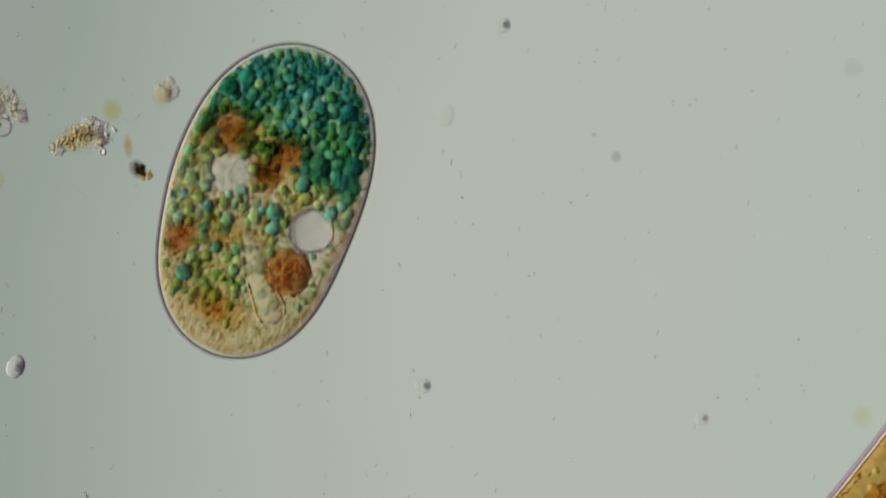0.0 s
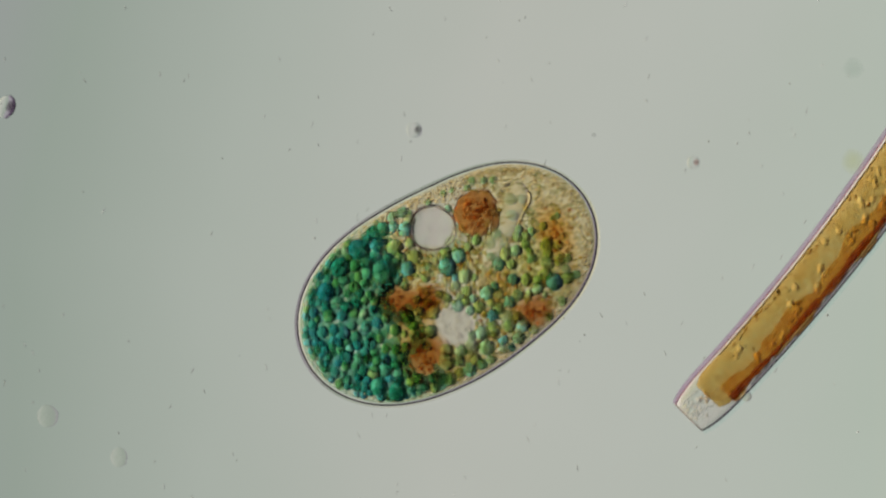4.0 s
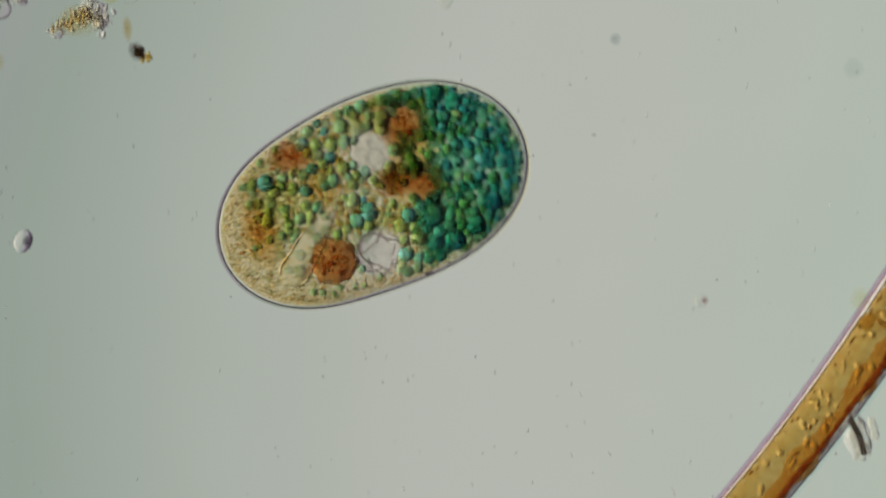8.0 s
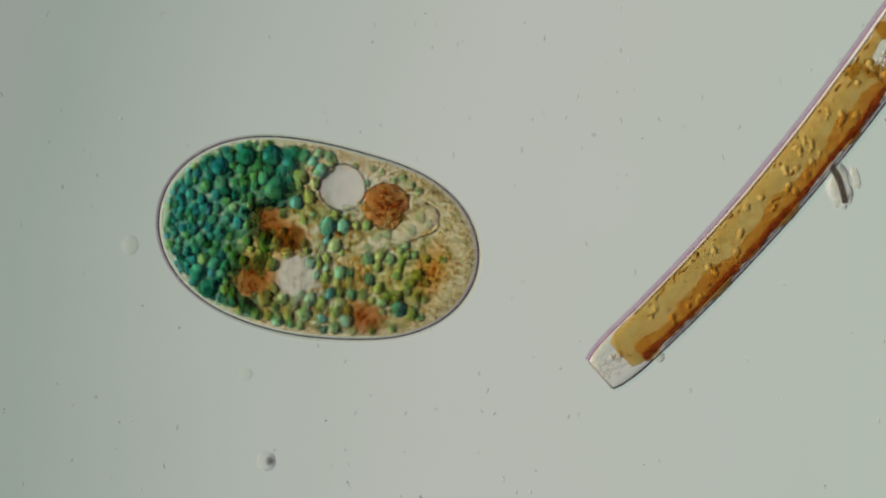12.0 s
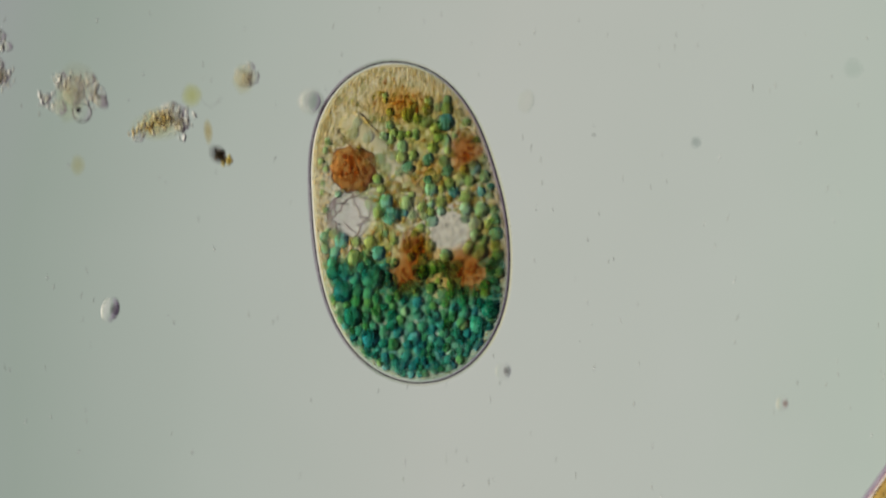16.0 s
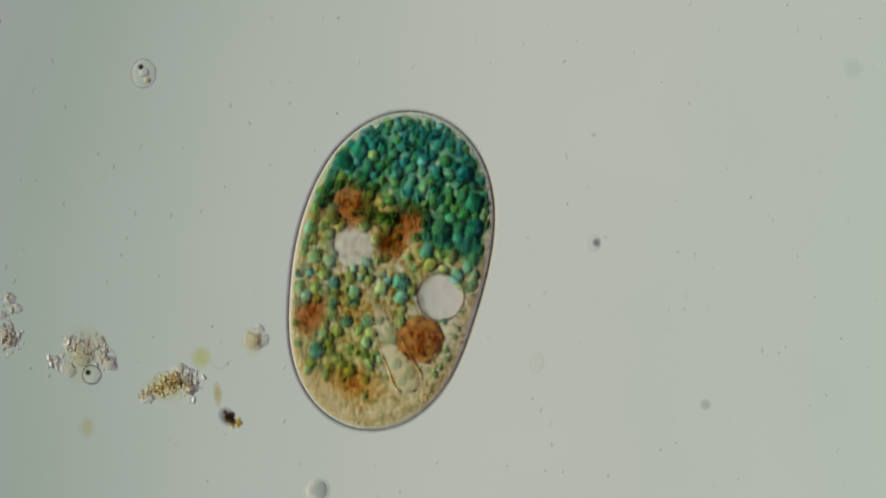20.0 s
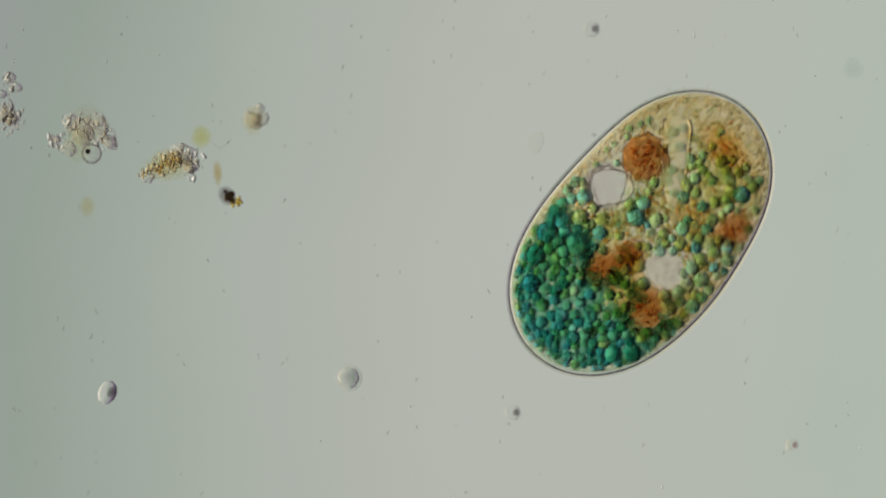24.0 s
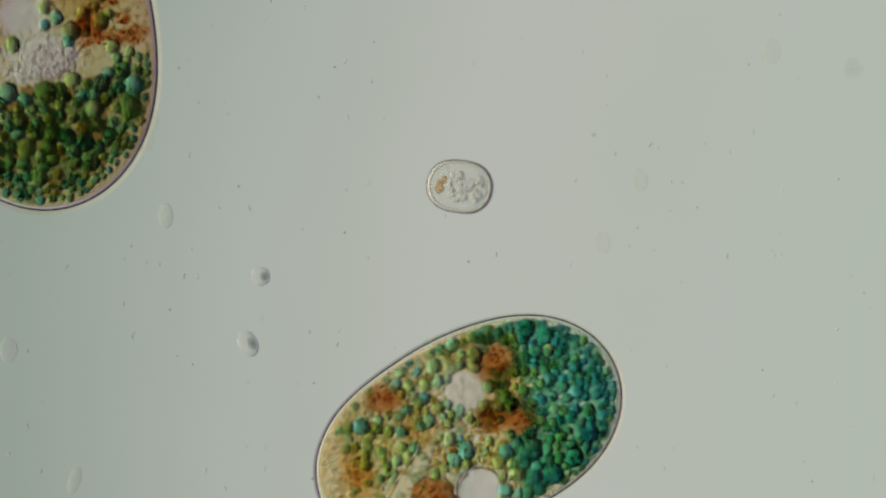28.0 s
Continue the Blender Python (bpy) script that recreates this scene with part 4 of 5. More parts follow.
    for d0, d1 in ((-0.5, 0.75), (0.1, 0.85), (-0.75, -0.2)):
        part("fold", tube([(*beside(line, k, (d0 + (d1 - d0) * k / 6) * half[k]), z + 0.02) for k in range(0, 7)], 0.0014, 6), M_CLEARFOLD, fil, "pale fold in the empty tip")
    cluster("tip_grain", *line[1], 0.014, 0.028, 0.028, 60, 0.0028, M_CLEARGRAIN, fil, rng, "fine clear grains inside the empty tip")
    cluster("fill_end", *line[3], 0.024, 0.022, 0.022, 16, 0.0045, M_GOLDGRAIN, fil, rng, "ragged golden end of the filling")
    for k, d in ((43.2, -0.1), (43.4, 0.4), (48.9, 0.1), (48.6, 0.6), (49.0, -0.35), (47.3, -0.5)):
        x, y = along(k, d)
        lump("filling_clot", x, y, z + 0.012, 0.013, 0.017, 0.02, M_GOLD, fil, 0.5, 2.2, int(k * 10), 40, "ragged golden clot")
    for k in (44.2, 45.2, 46.2, 47.2, 48.2):
        cluster("patch_grain", *along(k, 0.12), z + 0.03, 0.017, 0.017, 46, 0.0034, M_CLEARGRAIN, fil, rng, "clear grains in the empty patch")
    for i in range(96):
        k = rng.uniform(7, n - 2)
        d = rng.uniform(-0.65, 0.55)
        r = rng.uniform(0.0048, 0.008)
        for j in range(rng.choice((1, 1, 2, 3))):
            x, y = along(k, d)
            lump("oil_drop", x + rng.uniform(-1, 1) * 0.0085 * (j > 0), y - 0.008 * j, z + half[int(k)] * 0.9, r, r, r, M_DROP, fil, 0.1, 2, i)
            r *= rng.uniform(0.6, 0.95)
    flake = lump("flake", 0.425, 0.338, z, 0.022, 0.042, 0.015, M_CLEAR, fil, 0.5, 2.2, 6, 15, "clear angular flake stuck to the side")
    part("crack", tube([(-0.004, 0.035, 0.014), (0.003, 0.0, 0.017), (0.002, -0.035, 0.012)], 0.0055, 6), M_MEMBRANE, flake, "dark crease")
    for i in range(9):
        lump("shred", 0.425 + rng.uniform(-0.01, 0.03), 0.338 + rng.uniform(-0.03, 0.05), z + 0.006, rng.uniform(0.004, 0.009), rng.uniform(0.012, 0.02), 0.006, M_GEL, fil, 0.5, 2.2, i, rng.uniform(-30, 30), "clear torn shred")
    lump("bubble", 0.105, 0.03, z, 0.010, 0.009, 0.009, M_RIM, fil, 0.1, 2, 3, label="small clear bubble at the side")
    return fil


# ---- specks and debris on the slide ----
# Tints that fade towards the rim, in place of out-of-focus blur.
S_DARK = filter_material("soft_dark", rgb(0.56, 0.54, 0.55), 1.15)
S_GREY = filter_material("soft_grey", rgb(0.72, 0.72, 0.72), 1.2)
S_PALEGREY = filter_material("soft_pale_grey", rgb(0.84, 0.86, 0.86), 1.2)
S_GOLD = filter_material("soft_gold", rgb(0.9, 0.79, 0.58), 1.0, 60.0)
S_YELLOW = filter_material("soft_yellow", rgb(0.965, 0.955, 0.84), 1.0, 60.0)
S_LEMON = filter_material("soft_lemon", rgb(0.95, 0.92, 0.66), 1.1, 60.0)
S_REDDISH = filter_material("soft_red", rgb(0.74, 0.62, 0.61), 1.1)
M_CLEARGRAIN = island_material("clear_grain", [(0.0, (1, 0.99, 0.97)), (0.35, (0.88, 0.87, 0.84)), (0.6, (1, 1, 1)), (0.85, (0.97, 0.93, 0.82)), (1.0, (1, 1, 1))], 0.97, 1.075)
M_DARKGRAIN = island_material("dark_grain", [(0.0, (0.36, 0.28, 0.24)), (0.6, (0.6, 0.5, 0.42)), (1.0, (0.8, 0.68, 0.4))], 0.92, 1.1)
M_GOLDGRAIN = island_material("gold_grain", [(0.0, (0.97, 0.9, 0.72)), (0.4, (1, 0.97, 0.9)), (0.7, (0.9, 0.82, 0.68)), (1.0, (1, 0.99, 0.97))], 0.97, 1.09)
M_YELLOWGRAIN = island_material("yellow_grain", [(0.0, (0.96, 0.86, 0.45)), (1.0, (0.9, 0.8, 0.5))], 0.97, 1.06)
M_SPECK = island_material("bacterium", [(0.0, (0.8, 0.8, 0.78)), (1.0, (1, 1, 1))], 0.93, 1.05)


S_AMBER = filter_material("amber_stain", rgb(0.965, 0.91, 0.76), 1.0, 70.0)
S_PALEAMBER = filter_material("pale_amber_stain", rgb(0.965, 0.94, 0.87), 1.0, 60.0)
M_GEL = clear_material("clear_jelly", rgb(0.7, 0.68, 0.62), 0.97, rgb(0.99, 0.98, 0.96), 90, 1.025, 0.8)
M_PRISM = clear_material("amber_prism", rgb(0.8, 0.66, 0.4), 0.97, rgb(0.985, 0.94, 0.8), 40, 1.08, 0.05)
M_SHARD = clear_material("crystal", rgb(0.8, 0.8, 0.78), 0.96, rgb(0.985, 0.975, 0.95), 40, 1.12, 0.05)


def lens(a, b, c, lumps=0.06, seed=0):
    return squash(ball(1.0, 3, lumps, 2.0, seed), Matrix.Diagonal((a, b, c, 1)))


M_GREYRIM = clear_material("grey_rim", rgb(0.45, 0.44, 0.42), 0.8, rgb(0.84, 0.83, 0.82), 60, 1.06, 0.1)
M_FAINTRIM = clear_material("faint_rim", rgb(0.6, 0.6, 0.6), 0.92, rgb(0.93, 0.93, 0.93), 60, 1.02, 0.1)
M_BEAD = clear_material("grey_bead", rgb(0.7, 0.69, 0.7), 0.99, rgb(0.99, 0.985, 0.985), 60, 1.024, 0.0)
M_BRIGHTBEAD = clear_material("bright_bead", rgb(0.85, 0.83, 0.8), 0.995, rgb(1, 0.995, 0.99), 60, 1.06, 0.0)
M_PALEBEAD = clear_material("pale_bead", rgb(0.85, 0.83, 0.8), 0.995, rgb(1, 0.995, 0.98), 60, 1.009, 0.0)


def speck(x, y, r, mat, label, bead=None, long=1.0, turn=0.0):
    """A small particle: a clear bead that bends the light, and a soft core. x, y in millimetres from the dark debris
    speck, y away from the rear end.
    """
    ob = thing("particle", label, "particle", "particles in the water")
    if bead is not None:
        h = part("bead", lens(r * 1.15, r * 1.15 * long, r * 0.6, 0.08, int(r * 900)), bead, ob, "clear light-bending bead")
        h.rotation_euler = (0, 0, radians(turn))
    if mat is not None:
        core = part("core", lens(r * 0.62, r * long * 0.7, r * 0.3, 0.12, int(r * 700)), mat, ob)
        # The tinted core sits right of centre, painting in the bead's shaded side.
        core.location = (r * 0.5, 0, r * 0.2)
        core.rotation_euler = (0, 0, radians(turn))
    ob.matrix_basis = pose(x / 1000, -y / 1000, r * 0.82)
    return ob


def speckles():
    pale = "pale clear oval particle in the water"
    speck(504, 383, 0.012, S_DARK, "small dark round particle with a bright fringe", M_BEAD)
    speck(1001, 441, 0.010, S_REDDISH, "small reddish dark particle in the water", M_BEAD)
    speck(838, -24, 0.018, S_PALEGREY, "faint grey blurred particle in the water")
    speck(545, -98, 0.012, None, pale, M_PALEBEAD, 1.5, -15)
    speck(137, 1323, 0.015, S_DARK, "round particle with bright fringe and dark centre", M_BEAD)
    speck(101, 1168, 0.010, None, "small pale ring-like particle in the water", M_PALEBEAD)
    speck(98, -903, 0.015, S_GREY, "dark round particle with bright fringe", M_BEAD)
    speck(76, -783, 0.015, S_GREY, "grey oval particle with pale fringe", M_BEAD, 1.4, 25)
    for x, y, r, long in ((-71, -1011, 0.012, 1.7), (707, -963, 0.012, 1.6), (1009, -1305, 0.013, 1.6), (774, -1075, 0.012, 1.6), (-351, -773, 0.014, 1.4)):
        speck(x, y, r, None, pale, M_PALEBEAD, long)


def clump(name, label, cx, cy, w, h, turn, count, mat, seed, size=(0.0016, 0.0038), gel=0, shards=0, stain=None, prisms=0):
    """A heap of fine grit with sharp clear crystals, soft jelly and, at its end, a row of upright prisms."""
    ob = thing(name, label, "debris", "debris on the slide")
    rng = random.Random(seed)
    out = []
    for _ in range(count):
        x, y = rng.gauss(0, w / 2.4), rng.gauss(0, h / 2.3)
        s = rng.uniform(*size)
        out.append((x, y, rng.uniform(0.004, 0.02), s * 0.75, s * rng.uniform(0.9, 2.0), s * 0.8, rng.uniform(-0.5, 0.3)))
    many("grit", out, mat, ob, "", "stuff", False)
    for i in range(gel):
        r = rng.uniform(0.008, 0.017)
        lump("gel", rng.gauss(0, w / 2.2), rng.gauss(0, h / 2.2), 0.01, r, r * rng.uniform(0.6, 1.0), 0.008, M_GEL, ob, 0.5, 2.4, i + seed, rng.uniform(0, 180), "soft clear jelly")
    for i in range(shards):
        k, m = rng.uniform(0.004, 0.01), rng.uniform(0.0022, 0.0045)
        bm = ball(1.0, 1, 0.5, 1.7, i + 10 * seed)
        flake = part("shard", squash(bm, Matrix.Diagonal((m, k, m * 1.2, 1))), M_SHARD, ob, "clear sharp crystal", False)
        flake.matrix_local = pose(rng.gauss(0, w / 2.6), rng.gauss(0, h / 2.6), 0.018, 0, 0, rng.uniform(-60, 30))
    for i in range(prisms):
        bm = ball(1.0, 1, 0.25, 1.7, i + 5)
        rod = part("prism", squash(bm, Matrix.Diagonal((0.0034, rng.uniform(0.009, 0.014), 0.0035, 1))), M_PRISM, ob, "amber upright prism", False)
        rod.matrix_local = pose(-w * 1.0 + 0.0088 * i, rng.uniform(-0.004, 0.004), 0.018, 0, 0, rng.gauss(-12, 8) - turn)
    if stain is not None:
        part("stain", squash(ball(1.0, 3), Matrix.Diagonal((w * 0.85, h * 1.5, 0.004, 1))), stain, ob, "soft golden stain").location = (0, 0, 0.016)
    ob.matrix_basis = pose(cx / 1000, -cy / 1000, 0, 0, 0, turn)
    return ob


def debris():
    d = thing("debris_speck", "black debris speck with a yellow edge on the slide", "debris", "debris on the slide")
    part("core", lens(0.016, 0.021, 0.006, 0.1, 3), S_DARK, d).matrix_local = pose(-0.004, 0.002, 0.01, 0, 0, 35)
    cluster("dark_grain", -0.002, 0.001, 0.014, 0.012, 0.015, 24, 0.0055, M_DARKGRAIN, d, random.Random(4), "black grains")
    cluster("yellow_grain", 0.013, -0.009, 0.01, 0.012, 0.01, 18, 0.004, M_YELLOWGRAIN, d, random.Random(5), "yellow grains at the edge")
    d.matrix_basis = pose(0, 0, 0)
    r = thing("debris_rod", "soft orange rod of debris on the slide", "debris", "debris on the slide")
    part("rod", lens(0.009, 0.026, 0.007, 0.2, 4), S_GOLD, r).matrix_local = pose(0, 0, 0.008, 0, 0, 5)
    r.matrix_basis = pose(-0.022, 0.042, 0)
    clump("debris_clump", "clump of golden prisms and clear grains on the slide", -112, -60, 0.046, 0.02, 22, 110, M_GOLDGRAIN, 1, (0.0014, 0.0032), 4, 16, S_AMBER, 8)
    clump("debris_clump", "clump of clear glassy crystals on the slide", -78, -62, 0.03, 0.03, 25, 70, M_CLEARGRAIN, 2, (0.0014, 0.0034), 3, 22)
    clump("debris_clump", "loose clump of clear grains on the slide", -256, -128, 0.05, 0.03, 0, 90, M_CLEARGRAIN, 3, (0.0012, 0.003), 5, 10, S_PALEAMBER)
    clump("debris_clump", "small heap of clear crystals on the slide", -225, -112, 0.022, 0.022, 30, 46, M_CLEARGRAIN, 6, (0.0013, 0.003), 2, 10)
    clump("debris_clump", "small heap of clear crystals on the slide", -308, -97, 0.018, 0.02, 0, 30, M_CLEARGRAIN, 7, (0.0013, 0.003), 2, 6)
    clump("debris_clump", "loose clump of clear grains on the slide", -395, -140, 0.026, 0.03, 0, 80, M_CLEARGRAIN, 4, (0.0014, 0.0034), 4, 12)
    clump("debris_clump", "thin clump of clear grains on the slide", -392, -200, 0.018, 0.024, 0, 24, M_CLEARGRAIN, 8, (0.0012, 0.0028), 3, 4)
    clump("debris_clump", "small golden clump of debris on the slide", 46, -138, 0.018, 0.022, 0, 7, M_GOLDGRAIN, 5, (0.0014, 0.0024), 6, 0)
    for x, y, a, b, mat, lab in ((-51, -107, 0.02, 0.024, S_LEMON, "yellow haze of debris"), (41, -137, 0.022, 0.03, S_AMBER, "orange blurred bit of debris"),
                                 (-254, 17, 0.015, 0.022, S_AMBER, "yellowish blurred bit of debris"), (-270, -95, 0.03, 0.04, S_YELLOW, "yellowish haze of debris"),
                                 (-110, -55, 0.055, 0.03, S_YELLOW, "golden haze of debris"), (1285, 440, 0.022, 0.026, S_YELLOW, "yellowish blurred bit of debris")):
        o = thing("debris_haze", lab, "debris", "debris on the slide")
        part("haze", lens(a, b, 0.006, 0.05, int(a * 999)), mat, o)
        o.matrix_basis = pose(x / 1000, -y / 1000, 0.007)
    f = thing("debris_fibre", "thin pale fibres beside the debris", "fibre")
    for px, py, dx, dy in ((-34, -102, 38, 6),):
        part("fibre", tube([((px + dx * u) / 1000, -(py + dy * u + 12 * math.sin(u * 4)) / 1000, 0.004) for u in (i / 12 for i in range(13))], 0.0005, 6), M_FAINTRIM, f)
    f.matrix_basis = pose(0, 0, 0)
    b = thing("bubble", "small round bubble with a dark spot among debris", "bubble")
    part("film", squash(ball(1, 3), Matrix.Diagonal((0.017, 0.017, 0.013, 1))), M_PALEBEAD, b)
    ring = [(0.0165 * math.cos(a), 0.0165 * math.sin(a), 0.002) for a in (2 * math.pi * i / 32 for i in range(32))]
    part("rim", tube(ring, 0.0018, 6, True), M_GREYRIM, b, "grey rim")
    part("spot", lens(0.005, 0.005, 0.003), M_PELLICLE, b, "dark spot").location = (-0.006, 0.004, 0.012)
    b.matrix_basis = pose(-0.246, 0.078, 0.015)


def bacteria():
    rng = random.Random(77)
    out = []
    for _ in range(800):
        x, y = rng.uniform(-0.6, 1.6), rng.uniform(-1.75, 1.75)
        if rng.random() < 0.6:
            out.append((x, y, 0.002, 0.0011, rng.uniform(0.003, 0.007), 0.001, rng.uniform(-0.6, 0.5)))
        else:
            s = rng.uniform(0.0012, 0.0024)
            out.append((x, y, 0.002, s, s * 1.2, s, 0))
    tagged(many("bacteria", out, M_SPECK, None, "", "stuff"), "tiny dark and pale rod bacteria scattered in the water", "bacteria")


def drifting_ball():
    ob = thing("drifting_cell", "grey round swimming cell with a pale halo", "cell")
    part("halo", squash(ball(1, 3), Matrix.Diagonal((0.024, 0.024, 0.012, 1))), M_PALEBEAD, ob, "pale clear halo")
    part("body", squash(ball(1, 3, 0.06, 2, 3), Matrix.Diagonal((0.0185, 0.0185, 0.016, 1))), M_BEAD, ob)
    part("core", lens(0.016, 0.017, 0.01), S_PALEGREY, ob).location = (0.003, 0, 0.006)
    return ob


def thread_cell():
    ob = thing("thread_cell", "thin curved pale thread-like swimming cell", "cell")
    part("thread", tube([(0.014 * math.sin(u * 2.4) - 0.01, 0.028 - 0.056 * u, 0) for u in (i / 14 for i in range(15))], [0.0014 + 0.0014 * math.sin(0.3 + 2.5 * i / 14) for i in range(15)], 8), M_GREYRIM, ob)
    return ob


def clear_swimmer():
    ob = thing("swimming_cell", "small clear swimming cell with a dark spot", "cell")
    part("body", lens(0.022, 0.026, 0.012, 0.15, 4), M_PALEBEAD, ob)
    ring = [(0.022 * math.cos(a), 0.026 * math.sin(a), 0.0) for a in (2 * math.pi * i / 32 for i in range(32))]
    part("rim", tube(ring, 0.0012, 6, True), M_FAINTRIM, ob, "faint grey rim")
    part("granule", lens(0.009, 0.008, 0.006, 0.3, 5), M_BEAD, ob, "pale granule").location = (0.002, 0.002, 0.01)
    part("spot", lens(0.005, 0.005, 0.004), M_PELLICLE, ob, "dark spot").location = (-0.004, 0.012, 0.012)
    part("food", lens(0.006, 0.005, 0.004), M_GOLDGRAIN, ob, "golden food grain").location = (0.008, -0.012, 0.011)
    return ob


def optics_dust():
    """Dust on the optics, which stays with the field of view."""
    ob = thing("optics_dust", "three faint dust specks on the cover of the optics", "dust")
    k = (HIGH - 0.5) / (HIGH - FOCUS) / 1000
    ring = [(0.0028 * math.cos(a), 0.0028 * math.sin(a), 0) for a in (2 * math.pi * i / 16 for i in range(16))]
    part("ring", tube(ring, 0.0009, 6, True), M_FAINTRIM, ob, "tiny dark ring").location = ((1051 - 784) * k, -(239 - 441) * k, 0)
    part("dot", lens(0.0016, 0.0016, 0.001), M_FAINTRIM, ob, "tiny dark dot").location = ((1026 - 784) * k, -(604 - 441) * k, 0)
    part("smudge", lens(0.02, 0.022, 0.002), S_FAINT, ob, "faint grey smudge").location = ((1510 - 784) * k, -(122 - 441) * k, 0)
    return ob


S_FAINT = filter_material("soft_faint", rgb(0.93, 0.95, 0.94), 1.0)


# ---- the setting ----
def slab(name, x0, x1, y0, y1, z0, z1, mat, label):
    bm = bmesh.new()
    bmesh.ops.create_cube(bm, size=1.0)
    squash(bm, Matrix.Translation(((x0 + x1) / 2, (y0 + y1) / 2, (z0 + z1) / 2)) @ Matrix.Diagonal((x1 - x0, y1 - y0, z1 - z0, 1)))
    return tagged(part(name, bm, mat, None, label, False), label, "slide", kind="structure")


slab("ground", -1.0, 2.3, -2.1, 2.0, -0.06, 0.0, M_GLASS, "clear glass microscope slide under the water")


ciliate_a, ciliate_b, ciliate_c = green_ciliate(), dark_ciliate(), small_ciliate()
filament = golden_filament()
speckles()
debris()
bacteria()
ball_cell, swimmer, dust = drifting_ball(), clear_swimmer(), optics_dust()
roamer = speck(-217, 346, 0.014, S_DARK, "bright oval particle with a dark edge", M_BRIGHTBEAD, 1.35, -25)
pale_a = speck(-26, 970, 0.013, None, "pale round particle in the water", M_PALEBEAD, 1.2)
pale_b = speck(-143, 890, 0.016, None, "pale round particle in the water", M_PALEBEAD, 1.1)
drifter = speck(-240, -552, 0.010, None, "pale slender oval particle in the water", M_PALEBEAD, 2.2, -15)
worm = thread_cell()
wanderer = speck(650, -290, 0.0125, S_DARK, "dark blurred particle with bright fringe", M_BEAD)

# ---- what moves ----
SWIM = [
    (0, 0.2245, -0.0575, -18.5), (0.5, 0.1881, -0.191, -10.2), (1, 0.168, -0.3483, 3.8), (1.5, 0.1855, -0.4915, 17.8),
    (2, 0.2628, -0.6135, 34.3), (2.5, 0.3587, -0.6865, 53.2), (3, 0.4712, -0.7301, 72.5),
    (3.5, 0.5629, -0.7216, 97.5), (4.5, 0.5676, -0.5479, 142.7), (5.5, 0.5803, -0.3781, 187.8),
    (6, 0.5455, -0.2402, 195.6), (6.5, 0.4799, -0.0797, 199.4), (7, 0.4893, -0.1414, 213.2),
    (7.5, 0.4684, -0.2173, 253.2), (8, 0.4135, -0.2572, 293.1), (8.5, 0.2967, -0.3441, 312.5),
    (9, 0.2088, -0.4316, 319.1), (9.5, 0.1356, -0.5623, 331.2), (10, 0.102, -0.6991, 342.9),
    (10.5, 0.0925, -0.7787, 367.5), (11, 0.1272, -0.86, 388.5), (11.5, 0.1977, -0.9225, 410),
    (12, 0.2352, -0.9271, 439.3), (12.5, 0.299, -0.9193, 459.6), (13, 0.3199, -0.8489, 488.4),
    (13.5, 0.4112, -0.73, 500.2), (15.5, 0.3503, -0.2937, 547.5), (16, 0.3328, -0.1153, 548.5),
    (16.5, 0.3185, 0.066, 554), (17, 0.2648, 0.2369, 567.1), (17.5, 0.1813, 0.3419, 586.4),
    (18, 0.102, 0.4028, 605.4), (18.5, 0.154, 0.3292, 636.9), (19, 0.1343, 0.3369, 657.6),
    (19.5, 0.2533, 0.383, 684.1), (20, 0.2866, 0.26, 707.5), (20.5, 0.3177, 0.1404, 724.5),
    (22.5, 0.5243, -0.206, 789.8), (23, 0.6091, -0.1813, 813.4), (23.5, 0.6768, -0.1498, 837.9),
    (24, 0.7323, -0.0603, 860.5), (24.5, 0.7841, 0.0486, 878.4), (25, 0.8191, 0.2188, 892.9),
    (25.5, 0.8146, 0.4036, 902.6), (26, 0.7806, 0.5871, 907.7), (26.5, 0.7485, 0.678, 930.5),
    (27, 0.6991, 0.6671, 967.7), (27.5, 0.5609, 0.6788, 989.3), (28, 0.4655, 0.6243, 1015.9),
]


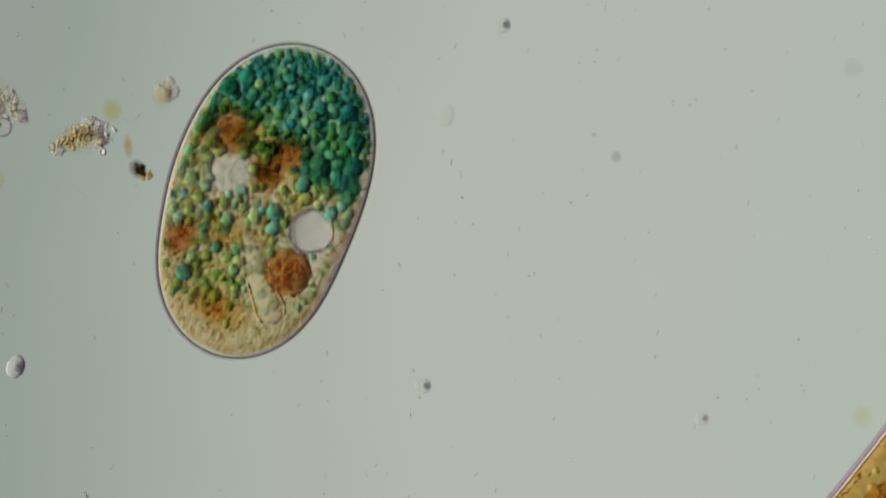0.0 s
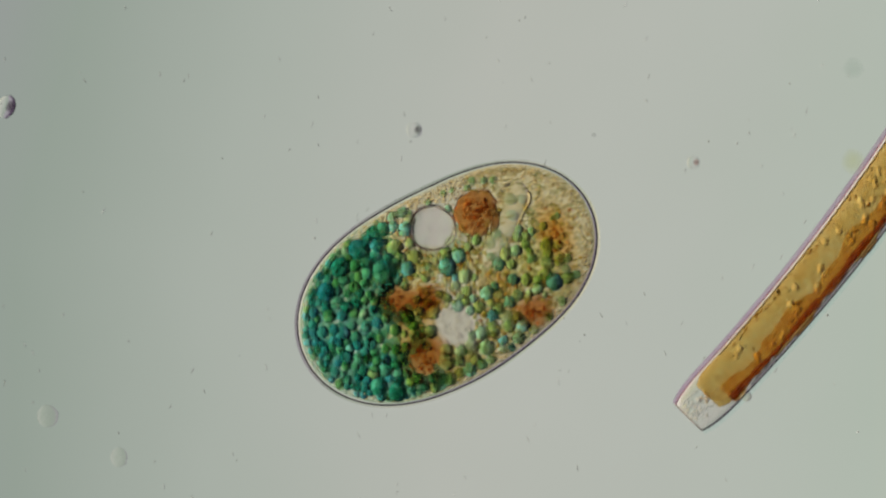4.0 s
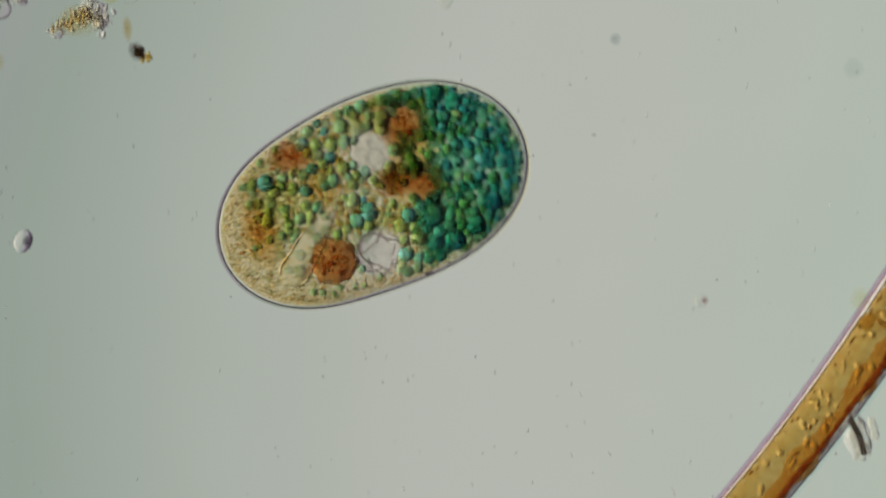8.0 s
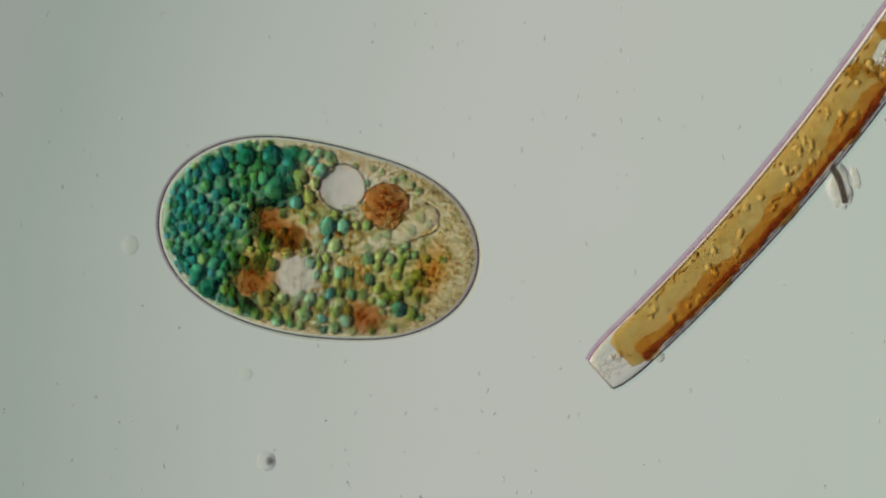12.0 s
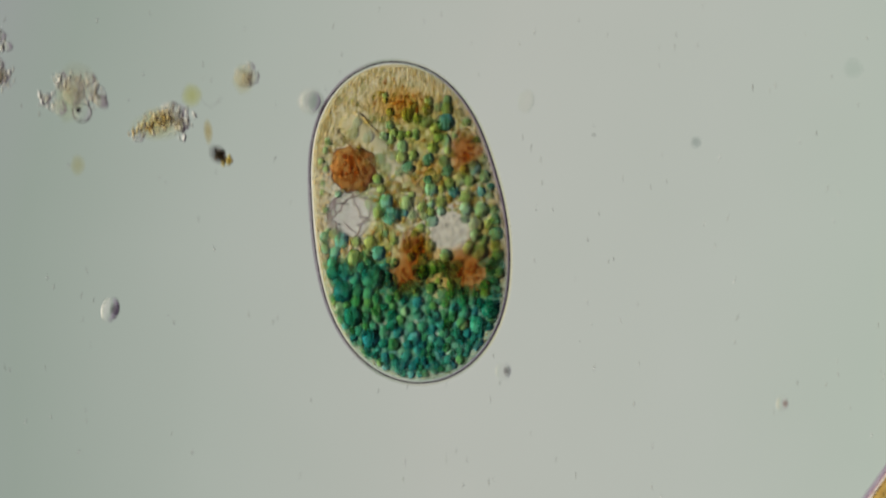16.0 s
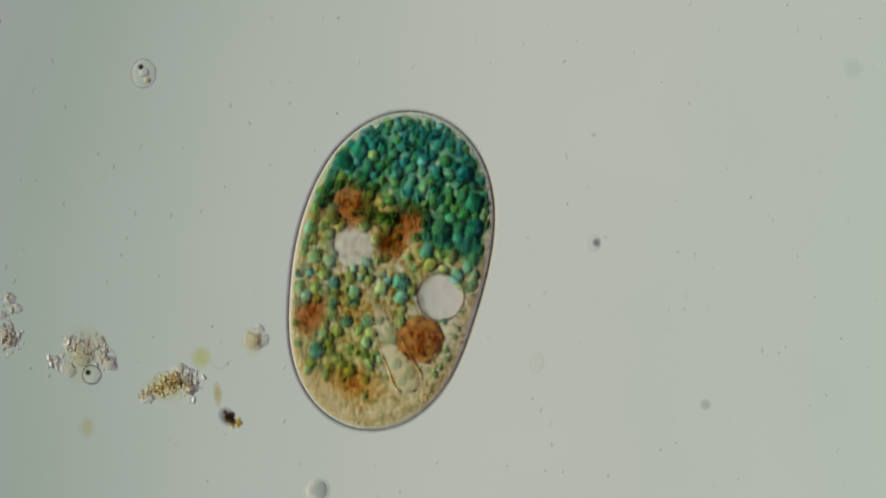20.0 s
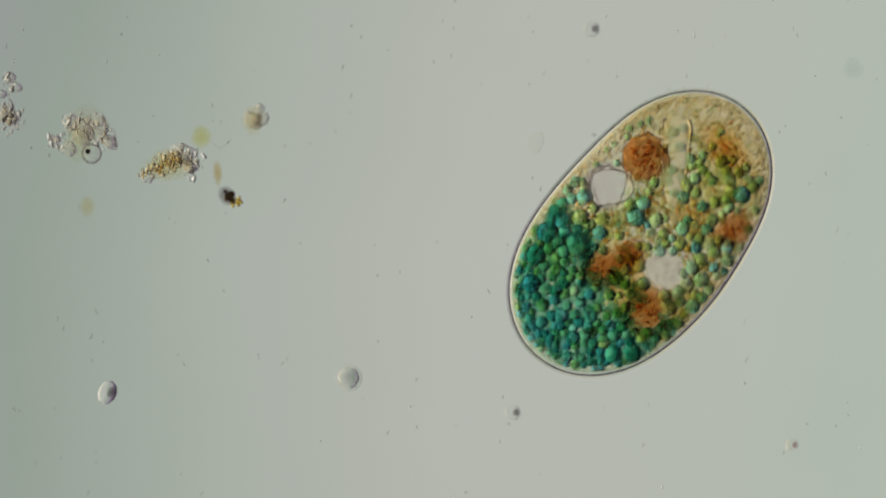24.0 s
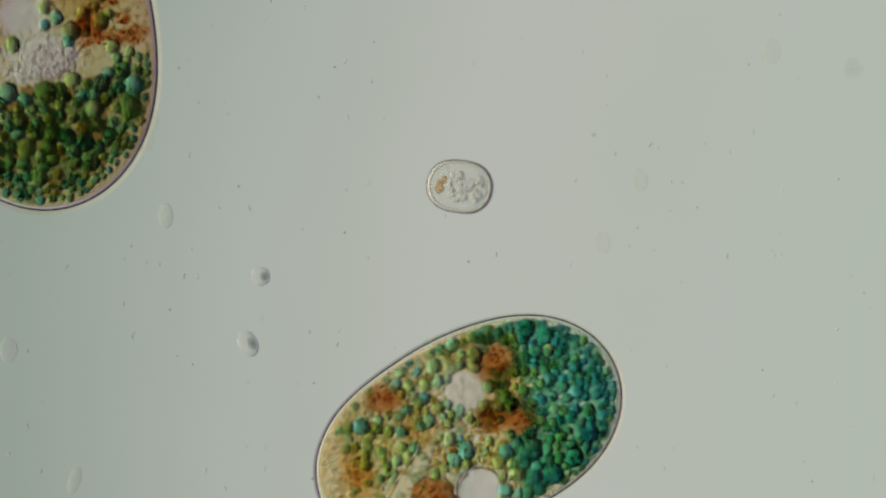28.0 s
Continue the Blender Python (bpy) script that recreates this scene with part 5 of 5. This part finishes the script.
def motions():
    walk(dust, [(t, pose(x, y, 0.5)) for t, x, y in PAN])
    walk(ciliate_a, [(t, pose(x, y, 0.125, 0, 0, a)) for t, x, y, a in SWIM])
    for arc, mid, i in ARCS:
        rows = []
        for t, k in ((0, 0.4), (1, 0.2), (2, 0), (3.5, 0.1), (5.5, 0.8), (8, 0.9), (9, 0.4), (10, 0.2), (11, 0), (12.5, 0.2), (13.5, 0.5), (15.5, 1), (17, 0.9), (18, 0.6),
                     (18.5, 0.3), (19, 0.15), (20, 0), (22.5, 0), (23.5, 0.3), (25, 1), (26, 0.7), (27, 0.6), (28, 0.2)):
            k2 = k * (0.3, 0.16, 0.05, 0.12, 0.34, 0.42, 0.3, 0.12, 0.02, 0.1, 0.28, 0.36, 0.22, 0.34, 0.2, 0.5, 0.12, 0.36, 0.58, 0.18, 0.42, 0.1)[i]
            rows.append((t, pose(mid.x * (1 - k2), mid.y * (1 - k2), 0.029, 0, 0, k * k * (38, -30, 24, 35, 42, -38, -44, -28, 26, 40, 34, -36, 32, -40, 20, -35, 10, 80, -15, -70, 26, -12)[i])))
        walk(arc, rows)
    walk(ciliate_b, [(t, pose(x, y, 0.155, 0, 0, a)) for t, x, y, a in (
        (0, 0.12, 1.25, 130), (24, 0.0, 1.25, 130), (25, -0.12, 1.23, 132), (25.5, -0.16, 1.21, 143), (26, -0.195, 1.2, 158), (26.5, -0.236, 1.238, 174),
        (27, -0.261, 1.296, 182), (27.5, -0.291, 1.339, 187), (28, -0.324, 1.388, 193))])
    walk(ciliate_c, [(t, pose(x, y, 0.036, 0, 0, a)) for t, x, y, a in (
        (0, 0.9, 1.5, -60), (25, 0.75, 1.2, -20), (26, 0.572, 1.09, -5), (26.5, 0.471, 1.117, 14), (27, 0.396, 1.099, 33), (27.5, 0.382, 1.056, 108), (28, 0.454, 1.063, 172))])
    walk(filament, [(t, pose(x, y, 0.046, 0, 0, a)) for t, x, y, a in (
        (0, 1.12, -0.765, 4), (1, 1.077, -0.80, 4), (2, 1.032, -0.822, 3.2), (3, 1.006, -0.855, 3), (6, 0.95, -0.97, 4.5), (8, 0.865, -1.035, 2.2), (10, 0.787, -1.1, 0.5),
        (11, 0.758, -1.136, 0), (13.5, 0.69, -1.21, 0), (15.5, 0.635, -1.275, 0), (22.5, 0.455, -1.565, 0), (28, 0.3, -1.78, 0))])
    walk(ball_cell, [(t, pose(x / 1000, -y / 1000, 0.02)) for t, x, y in (
        (0, 250, -450), (5.5, 270, -420), (6.4, 304, -256), (6.6, 360, -256), (6.8, 384, -228), (7, 368, -152), (7.2, 448, -48), (7.4, 464, -72), (7.6, 448, -112), (7.8, 444, -140),
        (8.2, 430, -230), (9, 400, -300), (14.5, 230, -60), (15.5, 197, 18), (16, 161, -97), (16.5, 117, -25), (17, 65, 12), (17.5, 79, 33), (18, 62, 82), (18.5, -60, 121), (19, -54, 74),
        (19.5, 38, 80), (20, 155, 128), (20.5, 217, 187), (22.5, 220, 326), (24.5, 208, 321), (28, 200, 330))])
    walk(swimmer, [(t, pose(x / 1000, -y / 1000, 0.015)) for t, x, y in (
        (0, 100, -1000), (18, -40, -800), (18.5, -96, -730), (19, -138, -688), (19.5, -162, -620), (20, -154, -614), (20.5, -168, -590), (22.5, -300, -560), (28, -700, -500))])
    walk(roamer, [(t, pose(x / 1000, -y / 1000, 0.0123)) for t, x, y in ((0, -222, 349), (1, -237, 353), (3.5, -224, 349), (5.8, -199, 302), (6, -190, 320), (6.5, -204, 330), (8, -207, 335), (9, -217, 343), (10, -220, 340), (15.5, -271, 256), (16, -196, 273), (16.5, -230, 326), (22.5, -217, 347), (28, -225, 348))])
    walk(drifter, [(t, pose(x / 1000, -y / 1000, 0.0082)) for t, x, y in ((0, -900, -500), (21, -560, -540), (24.6, -250, -556), (25.5, -243, -553), (28, -233, -540))])
    walk(pale_a, [(t, pose(x / 1000, -y / 1000, 0.0107)) for t, x, y in ((0, -24, 968), (3.5, -22, 967), (9.5, -27, 958), (11, -66, 968), (12, -105, 938), (13, -142, 943), (13.5, -160, 935), (28, -600, 900))])
    walk(pale_b, [(t, pose(x / 1000, -y / 1000, 0.0131)) for t, x, y in ((0, -143, 890), (3.5, -146, 892), (8, -240, 900), (11, -340, 900), (28, -700, 900))])
    walk(worm, [(t, pose(x / 1000, -y / 1000, 0.006, 0, 0, a)) for t, x, y, a in (
        (0, -90, 600, 0), (1, 10, 780, 0), (1.5, 59, 861, 5), (2, 115, 952, 0), (2.5, 145, 1010, -5), (3, 197, 1070, -15), (5, 400, 1400, -15), (28, 420, 1420, -15))])
    walk(wanderer, [(t, pose(x / 1000, -y / 1000, 0.014)) for t, x, y in ((0, 645, -260), (8, 650, -290), (17, 656, -312), (20, 646, -313), (25, 644, -299), (28, 650, -305))])


motions()
